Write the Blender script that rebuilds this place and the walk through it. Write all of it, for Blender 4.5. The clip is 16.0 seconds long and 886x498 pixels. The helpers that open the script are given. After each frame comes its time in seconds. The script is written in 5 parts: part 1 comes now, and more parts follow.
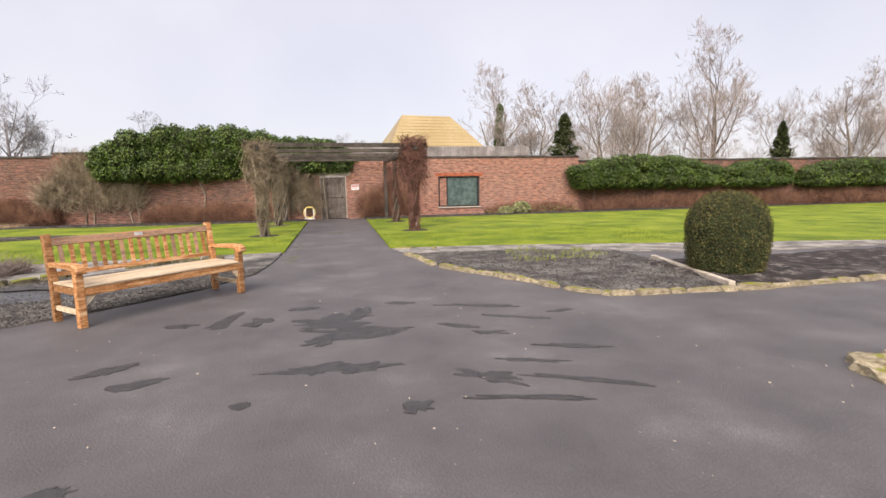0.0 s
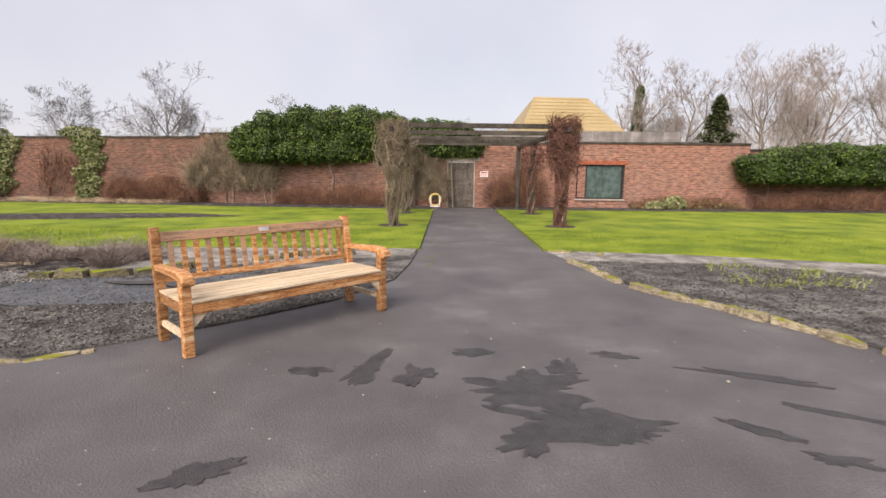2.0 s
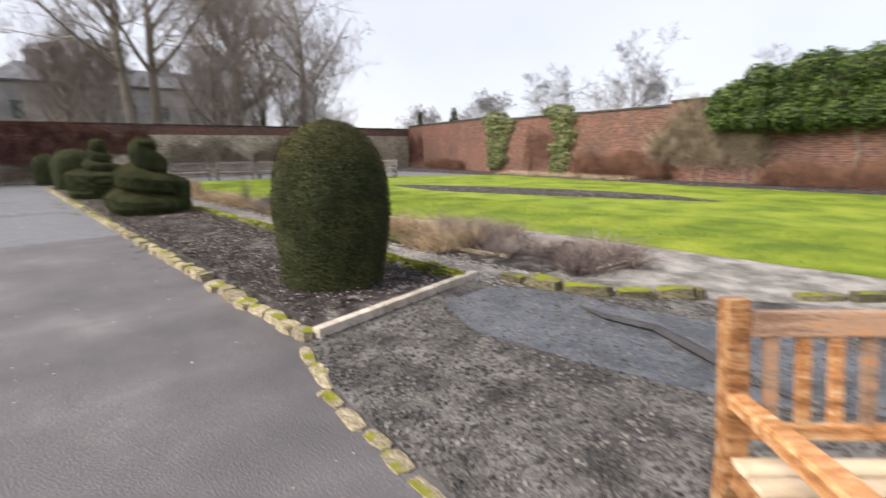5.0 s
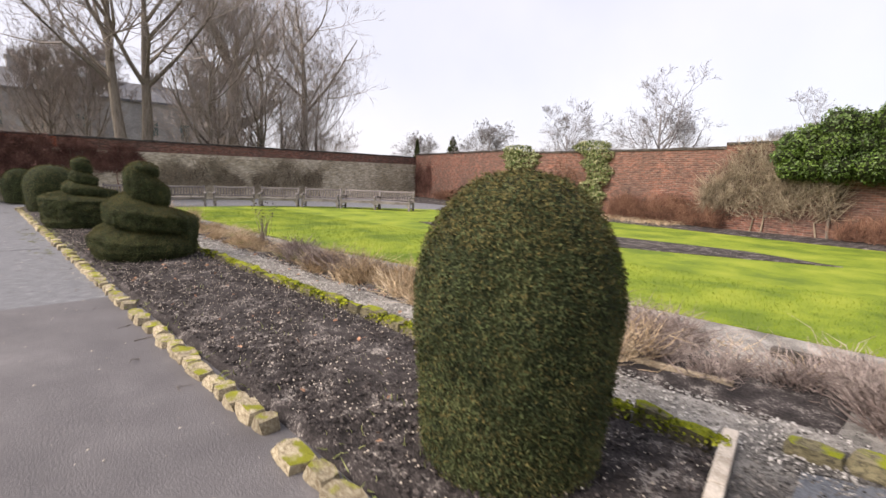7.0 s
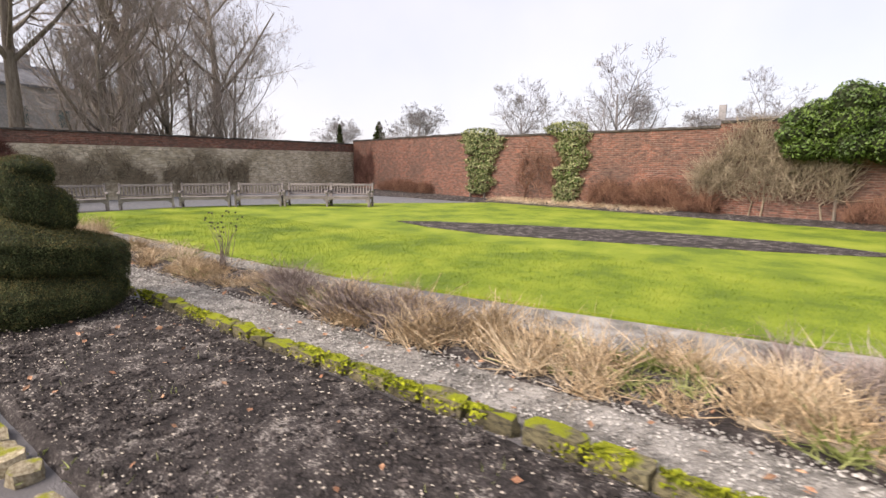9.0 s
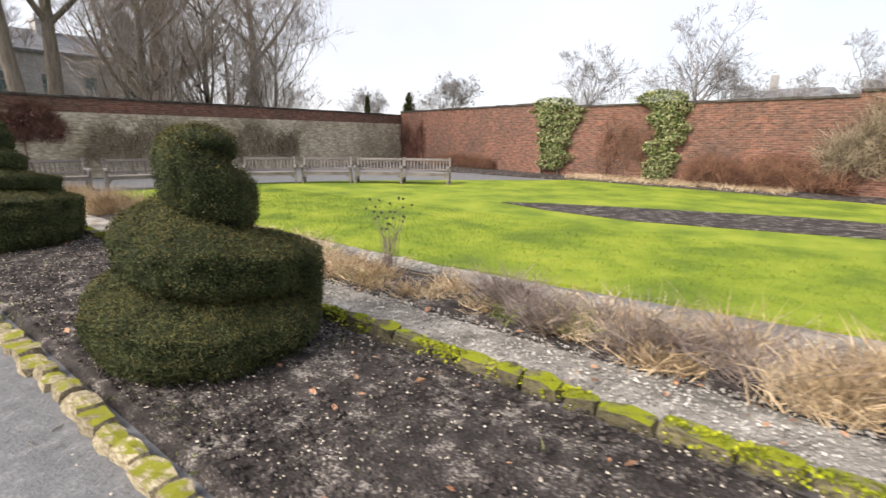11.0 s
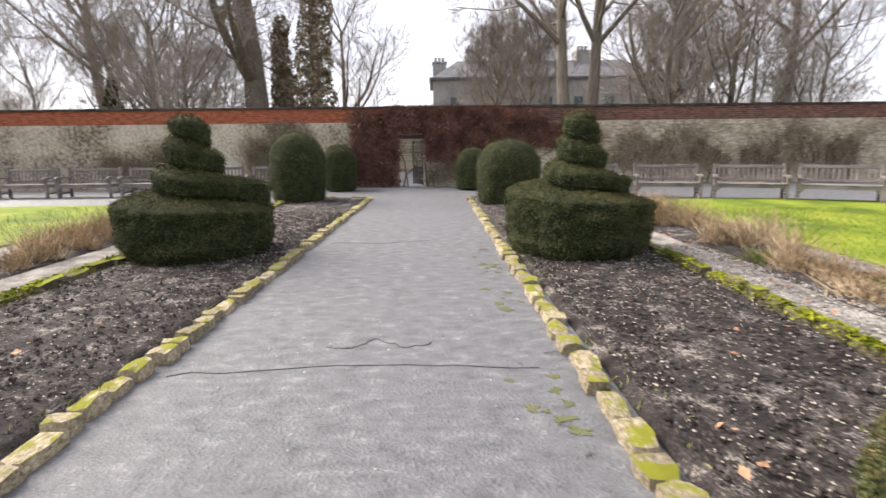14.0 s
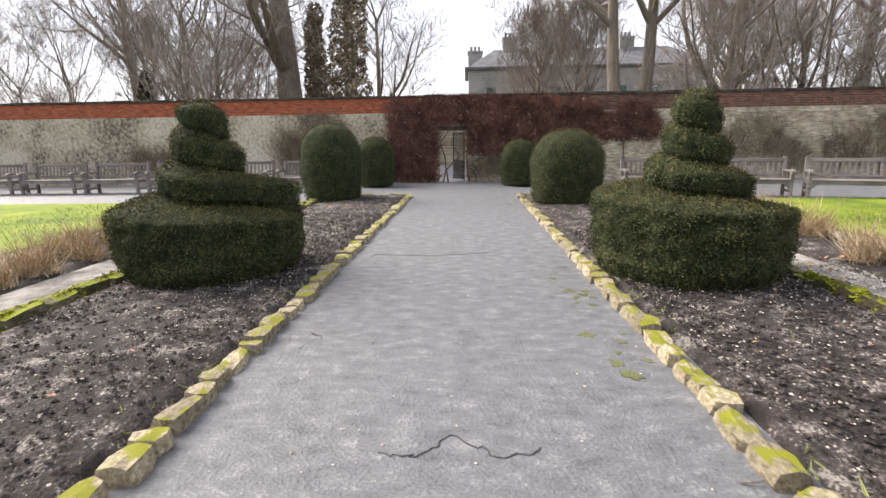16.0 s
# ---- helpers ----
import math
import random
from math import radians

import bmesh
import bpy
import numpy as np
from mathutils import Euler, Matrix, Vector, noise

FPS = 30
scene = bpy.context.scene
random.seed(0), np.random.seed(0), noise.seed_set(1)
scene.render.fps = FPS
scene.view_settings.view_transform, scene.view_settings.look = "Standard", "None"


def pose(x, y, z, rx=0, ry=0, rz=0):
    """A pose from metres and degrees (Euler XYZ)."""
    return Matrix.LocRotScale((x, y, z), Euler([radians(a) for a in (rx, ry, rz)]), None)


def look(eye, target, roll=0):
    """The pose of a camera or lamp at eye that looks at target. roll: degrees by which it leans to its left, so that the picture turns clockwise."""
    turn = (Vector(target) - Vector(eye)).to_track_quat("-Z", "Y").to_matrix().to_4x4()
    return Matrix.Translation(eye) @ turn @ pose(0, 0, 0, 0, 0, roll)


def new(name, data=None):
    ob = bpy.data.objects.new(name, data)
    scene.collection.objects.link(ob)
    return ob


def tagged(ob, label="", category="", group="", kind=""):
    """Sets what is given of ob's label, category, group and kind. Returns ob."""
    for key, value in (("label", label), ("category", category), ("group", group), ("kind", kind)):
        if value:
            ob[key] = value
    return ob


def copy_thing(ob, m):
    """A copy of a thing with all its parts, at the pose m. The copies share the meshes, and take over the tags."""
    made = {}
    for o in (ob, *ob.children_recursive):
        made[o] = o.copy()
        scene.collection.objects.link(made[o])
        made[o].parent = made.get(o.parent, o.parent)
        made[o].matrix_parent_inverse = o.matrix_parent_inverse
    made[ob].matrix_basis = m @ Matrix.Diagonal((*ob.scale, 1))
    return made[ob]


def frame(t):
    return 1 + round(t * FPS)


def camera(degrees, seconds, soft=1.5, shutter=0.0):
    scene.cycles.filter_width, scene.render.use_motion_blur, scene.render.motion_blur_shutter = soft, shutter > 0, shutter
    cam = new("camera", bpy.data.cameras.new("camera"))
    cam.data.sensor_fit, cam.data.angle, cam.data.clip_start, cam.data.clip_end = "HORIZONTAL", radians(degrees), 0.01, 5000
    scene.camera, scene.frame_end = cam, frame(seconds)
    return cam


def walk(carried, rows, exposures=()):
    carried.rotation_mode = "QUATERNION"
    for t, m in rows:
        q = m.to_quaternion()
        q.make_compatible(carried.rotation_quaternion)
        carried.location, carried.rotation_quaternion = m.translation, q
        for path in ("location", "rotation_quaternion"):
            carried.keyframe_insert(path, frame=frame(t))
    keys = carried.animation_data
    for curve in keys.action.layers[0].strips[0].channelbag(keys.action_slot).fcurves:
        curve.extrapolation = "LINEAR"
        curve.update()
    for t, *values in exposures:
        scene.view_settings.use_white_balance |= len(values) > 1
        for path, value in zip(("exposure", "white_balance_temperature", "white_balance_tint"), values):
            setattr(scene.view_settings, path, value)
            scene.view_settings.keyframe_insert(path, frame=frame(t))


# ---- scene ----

cam = camera(83.9, 16.0, soft=1.5, shutter=0.3)

# seconds, eye, heading left of north, pitch, roll
PATH = [
    (0, (-0.137, -0.831, 1.373), -13.02, -7.14, -1.13),
    (0.5, (-0.190, -0.348, 1.374), -11.78, -6.71, 1.33),
    (1, (-0.296, 0.140, 1.391), -8.05, -5.35, 1.71),
    (1.5, (-0.494, 0.710, 1.404), -1.90, -5.36, 1.78),
    (2, (-0.737, 1.216, 1.407), -0.38, -8.57, 0.54),
    (2.5, (-0.967, 1.761, 1.453), 5.26, -9.27, 0.51),
    (3, (-1.379, 2.178, 1.392), 12.22, -11.12, 2.48),
    (3.5, (-1.733, 2.543, 1.439), 11.64, -12.17, 0.83),
    (4, (-2.097, 2.921, 1.421), 17.65, -12.67, 0.22),
    (4.5, (-2.360, 3.080, 1.470), 29.30, -14.20, 1.80),
    (5.1, (-2.720, 3.640, 1.442), 52.00, -11.02, -1.23),
    (5.2, (-2.860, 3.700, 1.450), 54.60, -10.80, -1.40),
    (7.3, (-6.151, 3.971, 1.719), 43.39, -7.78, 0.99),
    (7.5, (-6.614, 4.261, 1.729), 41.11, -7.68, -0.45),
    (8, (-7.420, 4.633, 1.753), 39.04, -9.18, -1.02),
    (8.2, (-7.618, 4.608, 1.737), 38.20, -8.01, -0.53),
    (10.3, (-11.332, 4.512, 1.721), 34.35, -13.40, 1.10),
    (10.5, (-11.482, 4.310, 1.757), 34.88, -13.41, 1.73),
    (11, (-12.017, 4.346, 1.711), 37.71, -12.94, 0.60),
    (11.5, (-12.645, 4.381, 1.648), 45.42, -13.47, -0.00),
    (12, (-13.142, 4.368, 1.628), 56.51, -15.40, -0.74),
    (12.5, (-13.705, 4.274, 1.609), 63.96, -15.44, -1.43),
    (13, (-13.957, 4.208, 1.639), 73.16, -14.23, -1.13),
    (13.5, (-14.459, 4.259, 1.509), 81.28, -12.50, -0.30),
    (14, (-15.040, 4.224, 1.418), 89.30, -11.48, -0.63),
    (14.5, (-15.367, 4.126, 1.385), 95.14, -11.08, -0.96),
    (15, (-15.732, 4.031, 1.408), 94.44, -11.91, -1.35),
    (15.5, (-16.085, 3.957, 1.417), 93.18, -12.40, -1.31),
    (16, (-16.409, 3.829, 1.424), 92.93, -12.30, -0.85),
]


def aim(eye, yaw, pitch):
    a, p = radians(yaw), radians(pitch)
    return (eye[0] - math.sin(a) * math.cos(p), eye[1] + math.cos(a) * math.cos(p), eye[2] + math.sin(p))


walk(cam, [(t, look(eye, aim(eye, yaw, pitch), roll)) for t, eye, yaw, pitch, roll in PATH], exposures=[(0, 1.0, 7000, 17), (1.5, 0.92, 7000, 17), (2.5, 0.86, 7000, 17), (3.5, 0.84, 7000, 17), (5, 1.2, 6700, 13), (8, 1.22, 7000, 19), (11, 1.3, 6900, 12), (12.5, 1.45, 6900, 15), (16, 1.58, 6800, 13)])

# ---- light: an overcast winter sky and a weak, wide sun ----
world = bpy.data.worlds.new("overcast_sky")
scene.world = world
world.use_nodes = True
wn, wl = world.node_tree.nodes, world.node_tree.links
sky = wn.new("ShaderNodeTexSky")
sky.sky_type, sky.sun_disc = "NISHITA", False
sky.sun_elevation, sky.sun_rotation = radians(28), radians(200)
sky_gain = wn.new("ShaderNodeMixRGB")
sky_gain.blend_type, sky_gain.inputs[0].default_value = "MULTIPLY", 1.0
sky_gain.inputs[2].default_value = (0.1, 0.1, 0.1, 1)
cloud = wn.new("ShaderNodeMixRGB")
cloud.inputs[0].default_value = 0.85
cloud.inputs[2].default_value = (0.66, 0.67, 0.72, 1)
coord = wn.new("ShaderNodeTexCoord")
cloud_noise = wn.new("ShaderNodeTexNoise")
cloud_noise.inputs["Scale"].default_value, cloud_noise.inputs["Detail"].default_value = 2.2, 5
cloud_ramp = wn.new("ShaderNodeValToRGB")
cloud_ramp.color_ramp.elements[0].position, cloud_ramp.color_ramp.elements[0].color = 0.3, (0.36, 0.385, 0.445, 1)
cloud_ramp.color_ramp.elements[1].position, cloud_ramp.color_ramp.elements[1].color = 0.7, (0.44, 0.455, 0.505, 1)
wl.new(coord.outputs["Generated"], cloud_noise.inputs["Vector"])
wl.new(cloud_noise.outputs["Fac"], cloud_ramp.inputs[0])
wl.new(sky.outputs[0], sky_gain.inputs[1])
wl.new(sky_gain.outputs[0], cloud.inputs[1])
wl.new(cloud_ramp.outputs[0], cloud.inputs[2])
wl.new(cloud.outputs[0], wn["Background"].inputs["Color"])
wn["Background"].inputs["Strength"].default_value = 1.0
sun_data = bpy.data.lights.new("sun", "SUN")
sun_data.energy, sun_data.angle, sun_data.color = 3.0, radians(45), (1.0, 0.95, 0.88)
sun = new("sun", sun_data)
sun.rotation_euler = (radians(50), 0, radians(-25))

# ---- materials ----


def ramp(nodes, stops):
    r = nodes.new("ShaderNodeValToRGB")
    while len(r.color_ramp.elements) < len(stops):
        r.color_ramp.elements.new(0.5)
    for e, (p, c) in zip(r.color_ramp.elements, stops):
        e.position, e.color = p, (*c, 1)
    return r


def mat(name, stops, scale=4.0, fine=60.0, rough=0.85, bump=0.3, metal=0.0, stretch=(1, 1, 1), vary=0.0, spec=0.3, depth=0.02, moss=None, coords="Object", trans=0.0):
    """A surface with colour at two scales, relief, chance per object and per island, and moss on faces that look up."""
    m = bpy.data.materials.new(name)
    m.use_nodes = True
    n, l = m.node_tree.nodes, m.node_tree.links
    b = n["Principled BSDF"]
    tc, mp = n.new("ShaderNodeTexCoord"), n.new("ShaderNodeMapping")
    mp.inputs["Scale"].default_value = stretch
    l.new(tc.outputs[coords], mp.inputs["Vector"])
    big, small = n.new("ShaderNodeTexNoise"), n.new("ShaderNodeTexNoise")
    for node, s, d in ((big, scale, 6), (small, fine, 4)):
        node.inputs["Scale"].default_value, node.inputs["Detail"].default_value, node.inputs["Roughness"].default_value = s, d, 0.62
        l.new(mp.outputs[0], node.inputs["Vector"])
    mix = n.new("ShaderNodeMath")
    mix.operation = "MULTIPLY_ADD"
    mix.inputs[1].default_value = 0.45
    l.new(small.outputs["Fac"], mix.inputs[0])
    half = n.new("ShaderNodeMath")
    half.operation = "MULTIPLY"
    half.inputs[1].default_value = 0.55
    l.new(big.outputs["Fac"], half.inputs[0])
    l.new(half.outputs[0], mix.inputs[2])
    r = ramp(n, stops)
    wide = n.new("ShaderNodeMapRange")
    wide.inputs["From Min"].default_value, wide.inputs["From Max"].default_value = 0.30, 0.70
    l.new(mix.outputs[0], wide.inputs["Value"])
    l.new(wide.outputs[0], r.inputs[0])
    colour = r.outputs[0]
    if vary:
        info, geo = n.new("ShaderNodeObjectInfo"), n.new("ShaderNodeNewGeometry")
        add = n.new("ShaderNodeMath")
        l.new(info.outputs["Random"], add.inputs[0])
        l.new(geo.outputs["Random Per Island"], add.inputs[1])
        frac = n.new("ShaderNodeMath")
        frac.operation = "FRACT"
        l.new(add.outputs[0], frac.inputs[0])
        hsv, span = n.new("ShaderNodeHueSaturation"), n.new("ShaderNodeMapRange")
        span.inputs["To Min"].default_value, span.inputs["To Max"].default_value = 1 - vary, 1 + vary
        l.new(frac.outputs[0], span.inputs["Value"])
        l.new(span.outputs[0], hsv.inputs["Value"])
        l.new(colour, hsv.inputs["Color"])
        colour = hsv.outputs[0]
    if moss:
        geo2, sep = n.new("ShaderNodeNewGeometry"), n.new("ShaderNodeSeparateXYZ")
        l.new(geo2.outputs["Normal"], sep.inputs[0])
        mn = n.new("ShaderNodeTexNoise")
        mn.inputs["Scale"].default_value, mn.inputs["Detail"].default_value = moss[2], 5
        l.new(geo2.outputs["Position"], mn.inputs["Vector"])
        mul = n.new("ShaderNodeMath")
        mul.operation = "MULTIPLY"
        l.new(sep.outputs["Z"], mul.inputs[0])
        l.new(mn.outputs["Fac"], mul.inputs[1])
        cut = ramp(n, [(moss[1], (0, 0, 0)), (moss[1] + 0.1, (1, 1, 1))])
        l.new(mul.outputs[0], cut.inputs[0])
        green = ramp(n, [(0.35, moss[0]), (0.65, tuple(min(1, 1.9 * c) for c in moss[0]))])
        l.new(small.outputs["Fac"], green.inputs[0])
        mm = n.new("ShaderNodeMixRGB")
        l.new(cut.outputs[0], mm.inputs[0])
        l.new(colour, mm.inputs[1])
        l.new(green.outputs[0], mm.inputs[2])
        colour = mm.outputs[0]
    l.new(colour, b.inputs["Base Color"])
    b.inputs["Roughness"].default_value, b.inputs["Metallic"].default_value = rough, metal
    b.inputs["Specular IOR Level"].default_value = spec
    if bump:
        bp = n.new("ShaderNodeBump")
        bp.inputs["Strength"].default_value, bp.inputs["Distance"].default_value = bump, depth
        l.new(mix.outputs[0], bp.inputs["Height"])
        l.new(bp.outputs[0], b.inputs["Normal"])
    return m


def brick_mat(name, tones, mortar, stain, row=0.075, width=0.225, cut=0.62):
    """Weathered brickwork laid in courses along x and z, with stains at a larger scale."""
    m = bpy.data.materials.new(name)
    m.use_nodes = True
    n, l = m.node_tree.nodes, m.node_tree.links
    b = n["Principled BSDF"]
    tc, sep, com = n.new("ShaderNodeTexCoord"), n.new("ShaderNodeSeparateXYZ"), n.new("ShaderNodeCombineXYZ")
    l.new(tc.outputs["Object"], sep.inputs[0])
    l.new(sep.outputs["X"], com.inputs["X"])
    l.new(sep.outputs["Z"], com.inputs["Y"])
    bt = n.new("ShaderNodeTexBrick")
    bt.inputs["Scale"].default_value, bt.inputs["Brick Width"].default_value, bt.inputs["Row Height"].default_value = 1.0, width, row
    bt.inputs["Mortar Size"].default_value, bt.inputs["Mortar Smooth"].default_value, bt.inputs["Bias"].default_value = 0.008, 0.3, -0.1
    bt.inputs["Color1"].default_value, bt.inputs["Color2"].default_value, bt.inputs["Mortar"].default_value = (*tones[0], 1), (*tones[1], 1), (*mortar, 1)
    l.new(com.outputs[0], bt.inputs["Vector"])
    big, mid = n.new("ShaderNodeTexNoise"), n.new("ShaderNodeTexNoise")
    big.inputs["Scale"].default_value, big.inputs["Detail"].default_value = 0.45, 8
    mid.inputs["Scale"].default_value, mid.inputs["Detail"].default_value = 7.0, 6
    course = n.new("ShaderNodeMapping")
    course.inputs["Scale"].default_value = (0.55, 1.9, 1)
    l.new(com.outputs[0], course.inputs["Vector"])
    for node, way in ((big, tc.outputs["Object"]), (mid, course.outputs[0])):
        node.inputs["Roughness"].default_value = 0.68
        l.new(way, node.inputs["Vector"])
    fac = ramp(n, [(cut - 0.2, (0, 0, 0)), (cut + 0.12, (0.85, 0.85, 0.85))])
    l.new(big.outputs["Fac"], fac.inputs[0])
    mx = n.new("ShaderNodeMixRGB")
    l.new(fac.outputs[0], mx.inputs[0])
    l.new(bt.outputs["Color"], mx.inputs[1])
    mx.inputs[2].default_value = (*stain, 1)
    gr = ramp(n, [(0.36, (0.42, 0.42, 0.44)), (0.5, (0.95, 0.95, 0.95)), (0.66, (1.5, 1.46, 1.42))])
    l.new(mid.outputs["Fac"], gr.inputs[0])
    mg = n.new("ShaderNodeMixRGB")
    mg.blend_type, mg.inputs[0].default_value = "MULTIPLY", 0.85
    l.new(mx.outputs[0], mg.inputs[1])
    l.new(gr.outputs[0], mg.inputs[2])
    l.new(mg.outputs[0], b.inputs["Base Color"])
    b.inputs["Roughness"].default_value = 0.92
    b.inputs["Specular IOR Level"].default_value = 0.2
    bp = n.new("ShaderNodeBump")
    bp.inputs["Strength"].default_value, bp.inputs["Distance"].default_value = 0.6, 0.012
    inv = n.new("ShaderNodeMath")
    inv.operation = "SUBTRACT"
    l.new(mid.outputs["Fac"], inv.inputs[0])
    l.new(bt.outputs["Fac"], inv.inputs[1])
    l.new(inv.outputs[0], bp.inputs["Height"])
    l.new(bp.outputs[0], b.inputs["Normal"])
    return m


TARMAC = mat("tarmac", [(0.08, (0.055, 0.051, 0.055)), (0.4, (0.090, 0.084, 0.086)), (0.6, (0.107, 0.1, 0.102)), (0.92, (0.2, 0.19, 0.19))], 1.1, 70, 0.6, 1.0, depth=0.02, spec=0.45)
TARMAC_PATCH = mat("worn_tarmac", [(0.2, (0.028, 0.027, 0.029)), (0.8, (0.072, 0.069, 0.072))], 9, 120, 0.5, 1.0, depth=0.03, spec=0.5)
# paler and bluer than the crossing: the sky's reflection put into the colour
TARMAC_GREY = mat("sky_greyed_path_tarmac", [(0.1, (0.06, 0.06, 0.065)), (0.42, (0.128, 0.131, 0.14)), (0.6, (0.148, 0.151, 0.16)), (0.9, (0.29, 0.285, 0.285))], 7.0, 55, 0.6, 1.0, depth=0.03, spec=0.45, stretch=(1.5, 0.8, 1))
GRASS = mat("mown_grass", [(0.28, (0.075, 0.12, 0.010)), (0.5, (0.155, 0.215, 0.012)), (0.72, (0.25, 0.29, 0.03))], 0.8, 45, 0.9, 0.8, depth=0.04)
BLADE = mat("grass_blades", [(0.35, (0.12, 0.185, 0.014)), (0.65, (0.24, 0.30, 0.03))], 0.8, 30, 0.8, 0, vary=0.3)
EARTH = mat("rough_ground", [(0.35, (0.05, 0.055, 0.02)), (0.65, (0.10, 0.10, 0.045))], 0.3, 8, 0.95, 0.4, depth=0.05)
SOIL = mat("dark_soil", [(0.3, (0.016, 0.013, 0.012)), (0.5, (0.04, 0.033, 0.031)), (0.64, (0.075, 0.064, 0.06)), (0.74, (0.26, 0.235, 0.21))], 5, 60, 0.92, 1.0, depth=0.035)
CLOD = mat("soil_clods_and_chips", [(0.3, (0.022, 0.018, 0.017)), (0.7, (0.075, 0.063, 0.058))], 9, 60, 0.95, 0.4, vary=0.7)
GRAVEL = mat("grey_gravel", [(0.3, (0.10, 0.095, 0.085)), (0.5, (0.22, 0.205, 0.185)), (0.7, (0.38, 0.36, 0.33))], 2.5, 110, 0.9, 1.0, depth=0.02)
PEBBLE = mat("gravel_stones", [(0.3, (0.18, 0.17, 0.155)), (0.7, (0.42, 0.40, 0.37))], 6, 50, 0.85, 0.3, vary=0.6)
DARK_GRAVEL = mat("dark_wet_gravel", [(0.3, (0.03, 0.028, 0.027)), (0.5, (0.09, 0.084, 0.078)), (0.7, (0.20, 0.19, 0.175))], 2.0, 70, 0.8, 1.0, depth=0.03)
SLATE = mat("slate_grey_membrane", [(0.35, (0.05, 0.056, 0.066)), (0.65, (0.105, 0.112, 0.125))], 2.5, 40, 0.55, 0.5)
KERB = mat("sandstone_kerb", [(0.3, (0.16, 0.125, 0.075)), (0.5, (0.30, 0.25, 0.165)), (0.7, (0.44, 0.39, 0.28))], 7, 60, 0.9, 0.7, vary=0.28, moss=((0.14, 0.142, 0.012), 0.465, 8.0))
MOSSY = mat("mossy_kerb_stone", [(0.3, (0.05, 0.045, 0.03)), (0.6, (0.16, 0.14, 0.08))], 7, 50, 0.95, 0.8, vary=0.35, moss=((0.13, 0.145, 0.006), 0.40, 6.0))
MOSS = mat("yellow_green_moss", [(0.3, (0.09, 0.11, 0.006)), (0.55, (0.22, 0.24, 0.01)), (0.75, (0.36, 0.37, 0.03))], 4, 40, 0.95, 0, vary=0.4)
MOSS_FILM = mat("thin_moss_on_tarmac", [(0.3, (0.09, 0.095, 0.05)), (0.5, (0.115, 0.125, 0.035)), (0.7, (0.13, 0.125, 0.11))], 7, 60, 0.9, 0.5)
PALE_STONE = mat("pale_stone_edging", [(0.3, (0.33, 0.28, 0.22)), (0.7, (0.58, 0.52, 0.44))], 6, 60, 0.85, 0.5)
BRICK_N = brick_mat("weathered_red_brick", ((0.24, 0.098, 0.066), (0.12, 0.062, 0.05)), (0.25, 0.2, 0.16), (0.10, 0.07, 0.058), cut=0.58)
BRICK_HOUSE = brick_mat("orange_red_brick", ((0.34, 0.145, 0.10), (0.20, 0.09, 0.07)), (0.34, 0.27, 0.22), (0.28, 0.18, 0.145), cut=0.66)
BRICK_BAND = brick_mat("bright_red_brick", ((0.37, 0.10, 0.05), (0.30, 0.085, 0.045)), (0.30, 0.15, 0.10), (0.22, 0.10, 0.06), cut=0.78)
RENDER_W = mat("stained_lime_render", [(0.3, (0.13, 0.11, 0.085)), (0.42, (0.30, 0.26, 0.195)), (0.56, (0.43, 0.38, 0.29)), (0.72, (0.54, 0.50, 0.41))], 0.55, 9, 0.95, 0.5, depth=0.03)
RUBBLE = brick_mat("limewashed_rubble_stone", ((0.56, 0.50, 0.39), (0.38, 0.33, 0.24)), (0.44, 0.38, 0.28), (0.22, 0.19, 0.12), row=0.16, width=0.34, cut=0.62)
COPING = mat("dark_coping_stone", [(0.35, (0.03, 0.027, 0.024)), (0.65, (0.09, 0.08, 0.07))], 3, 40, 0.9, 0.5)
YEW = mat("clipped_yew", [(0.3, (0.031, 0.043, 0.015)), (0.55, (0.06, 0.076, 0.027)), (0.75, (0.1, 0.11, 0.042))], 3.0, 30, 0.75, 0, vary=0.45, spec=0.25)
YEW_TIP = mat("bronzed_yew_tips", [(0.3, (0.058, 0.052, 0.016)), (0.6, (0.115, 0.096, 0.033))], 3.0, 30, 0.8, 0, vary=0.4, spec=0.2)
# dark core under yew and ivy leaves: shade among them put into the colour
YEW_CORE = mat("shaded_leaf_core", [(0.35, (0.012, 0.017, 0.006)), (0.65, (0.03, 0.038, 0.013))], 6, 40, 0.95, 0.6)
IVY = mat("dark_ivy", [(0.3, (0.028, 0.055, 0.008)), (0.55, (0.062, 0.11, 0.015)), (0.75, (0.11, 0.165, 0.03))], 1.2, 30, 0.5, 0, vary=0.5, spec=0.4)
VARIEGATED = mat("variegated_ivy", [(0.35, (0.12, 0.15, 0.05)), (0.55, (0.27, 0.28, 0.13)), (0.75, (0.42, 0.42, 0.24))], 5, 40, 0.6, 0, vary=0.45)
BARK = mat("grey_brown_bark", [(0.2, (0.11, 0.092, 0.074)), (0.8, (0.27, 0.235, 0.19))], 3, 25, 0.95, 0.8, stretch=(3, 3, 0.5))
TWIG = mat("bare_twigs", [(0.35, (0.26, 0.22, 0.195)), (0.65, (0.40, 0.35, 0.315))], 2, 20, 0.95, 0)
FAR_TWIG = mat("distant_twigs", [(0.35, (0.20, 0.185, 0.185)), (0.65, (0.30, 0.285, 0.28))], 2, 20, 0.95, 0)
CREEPER = mat("red_brown_creeper_stems", [(0.3, (0.105, 0.05, 0.04)), (0.7, (0.24, 0.125, 0.095))], 2, 30, 0.95, 0, vary=0.5)
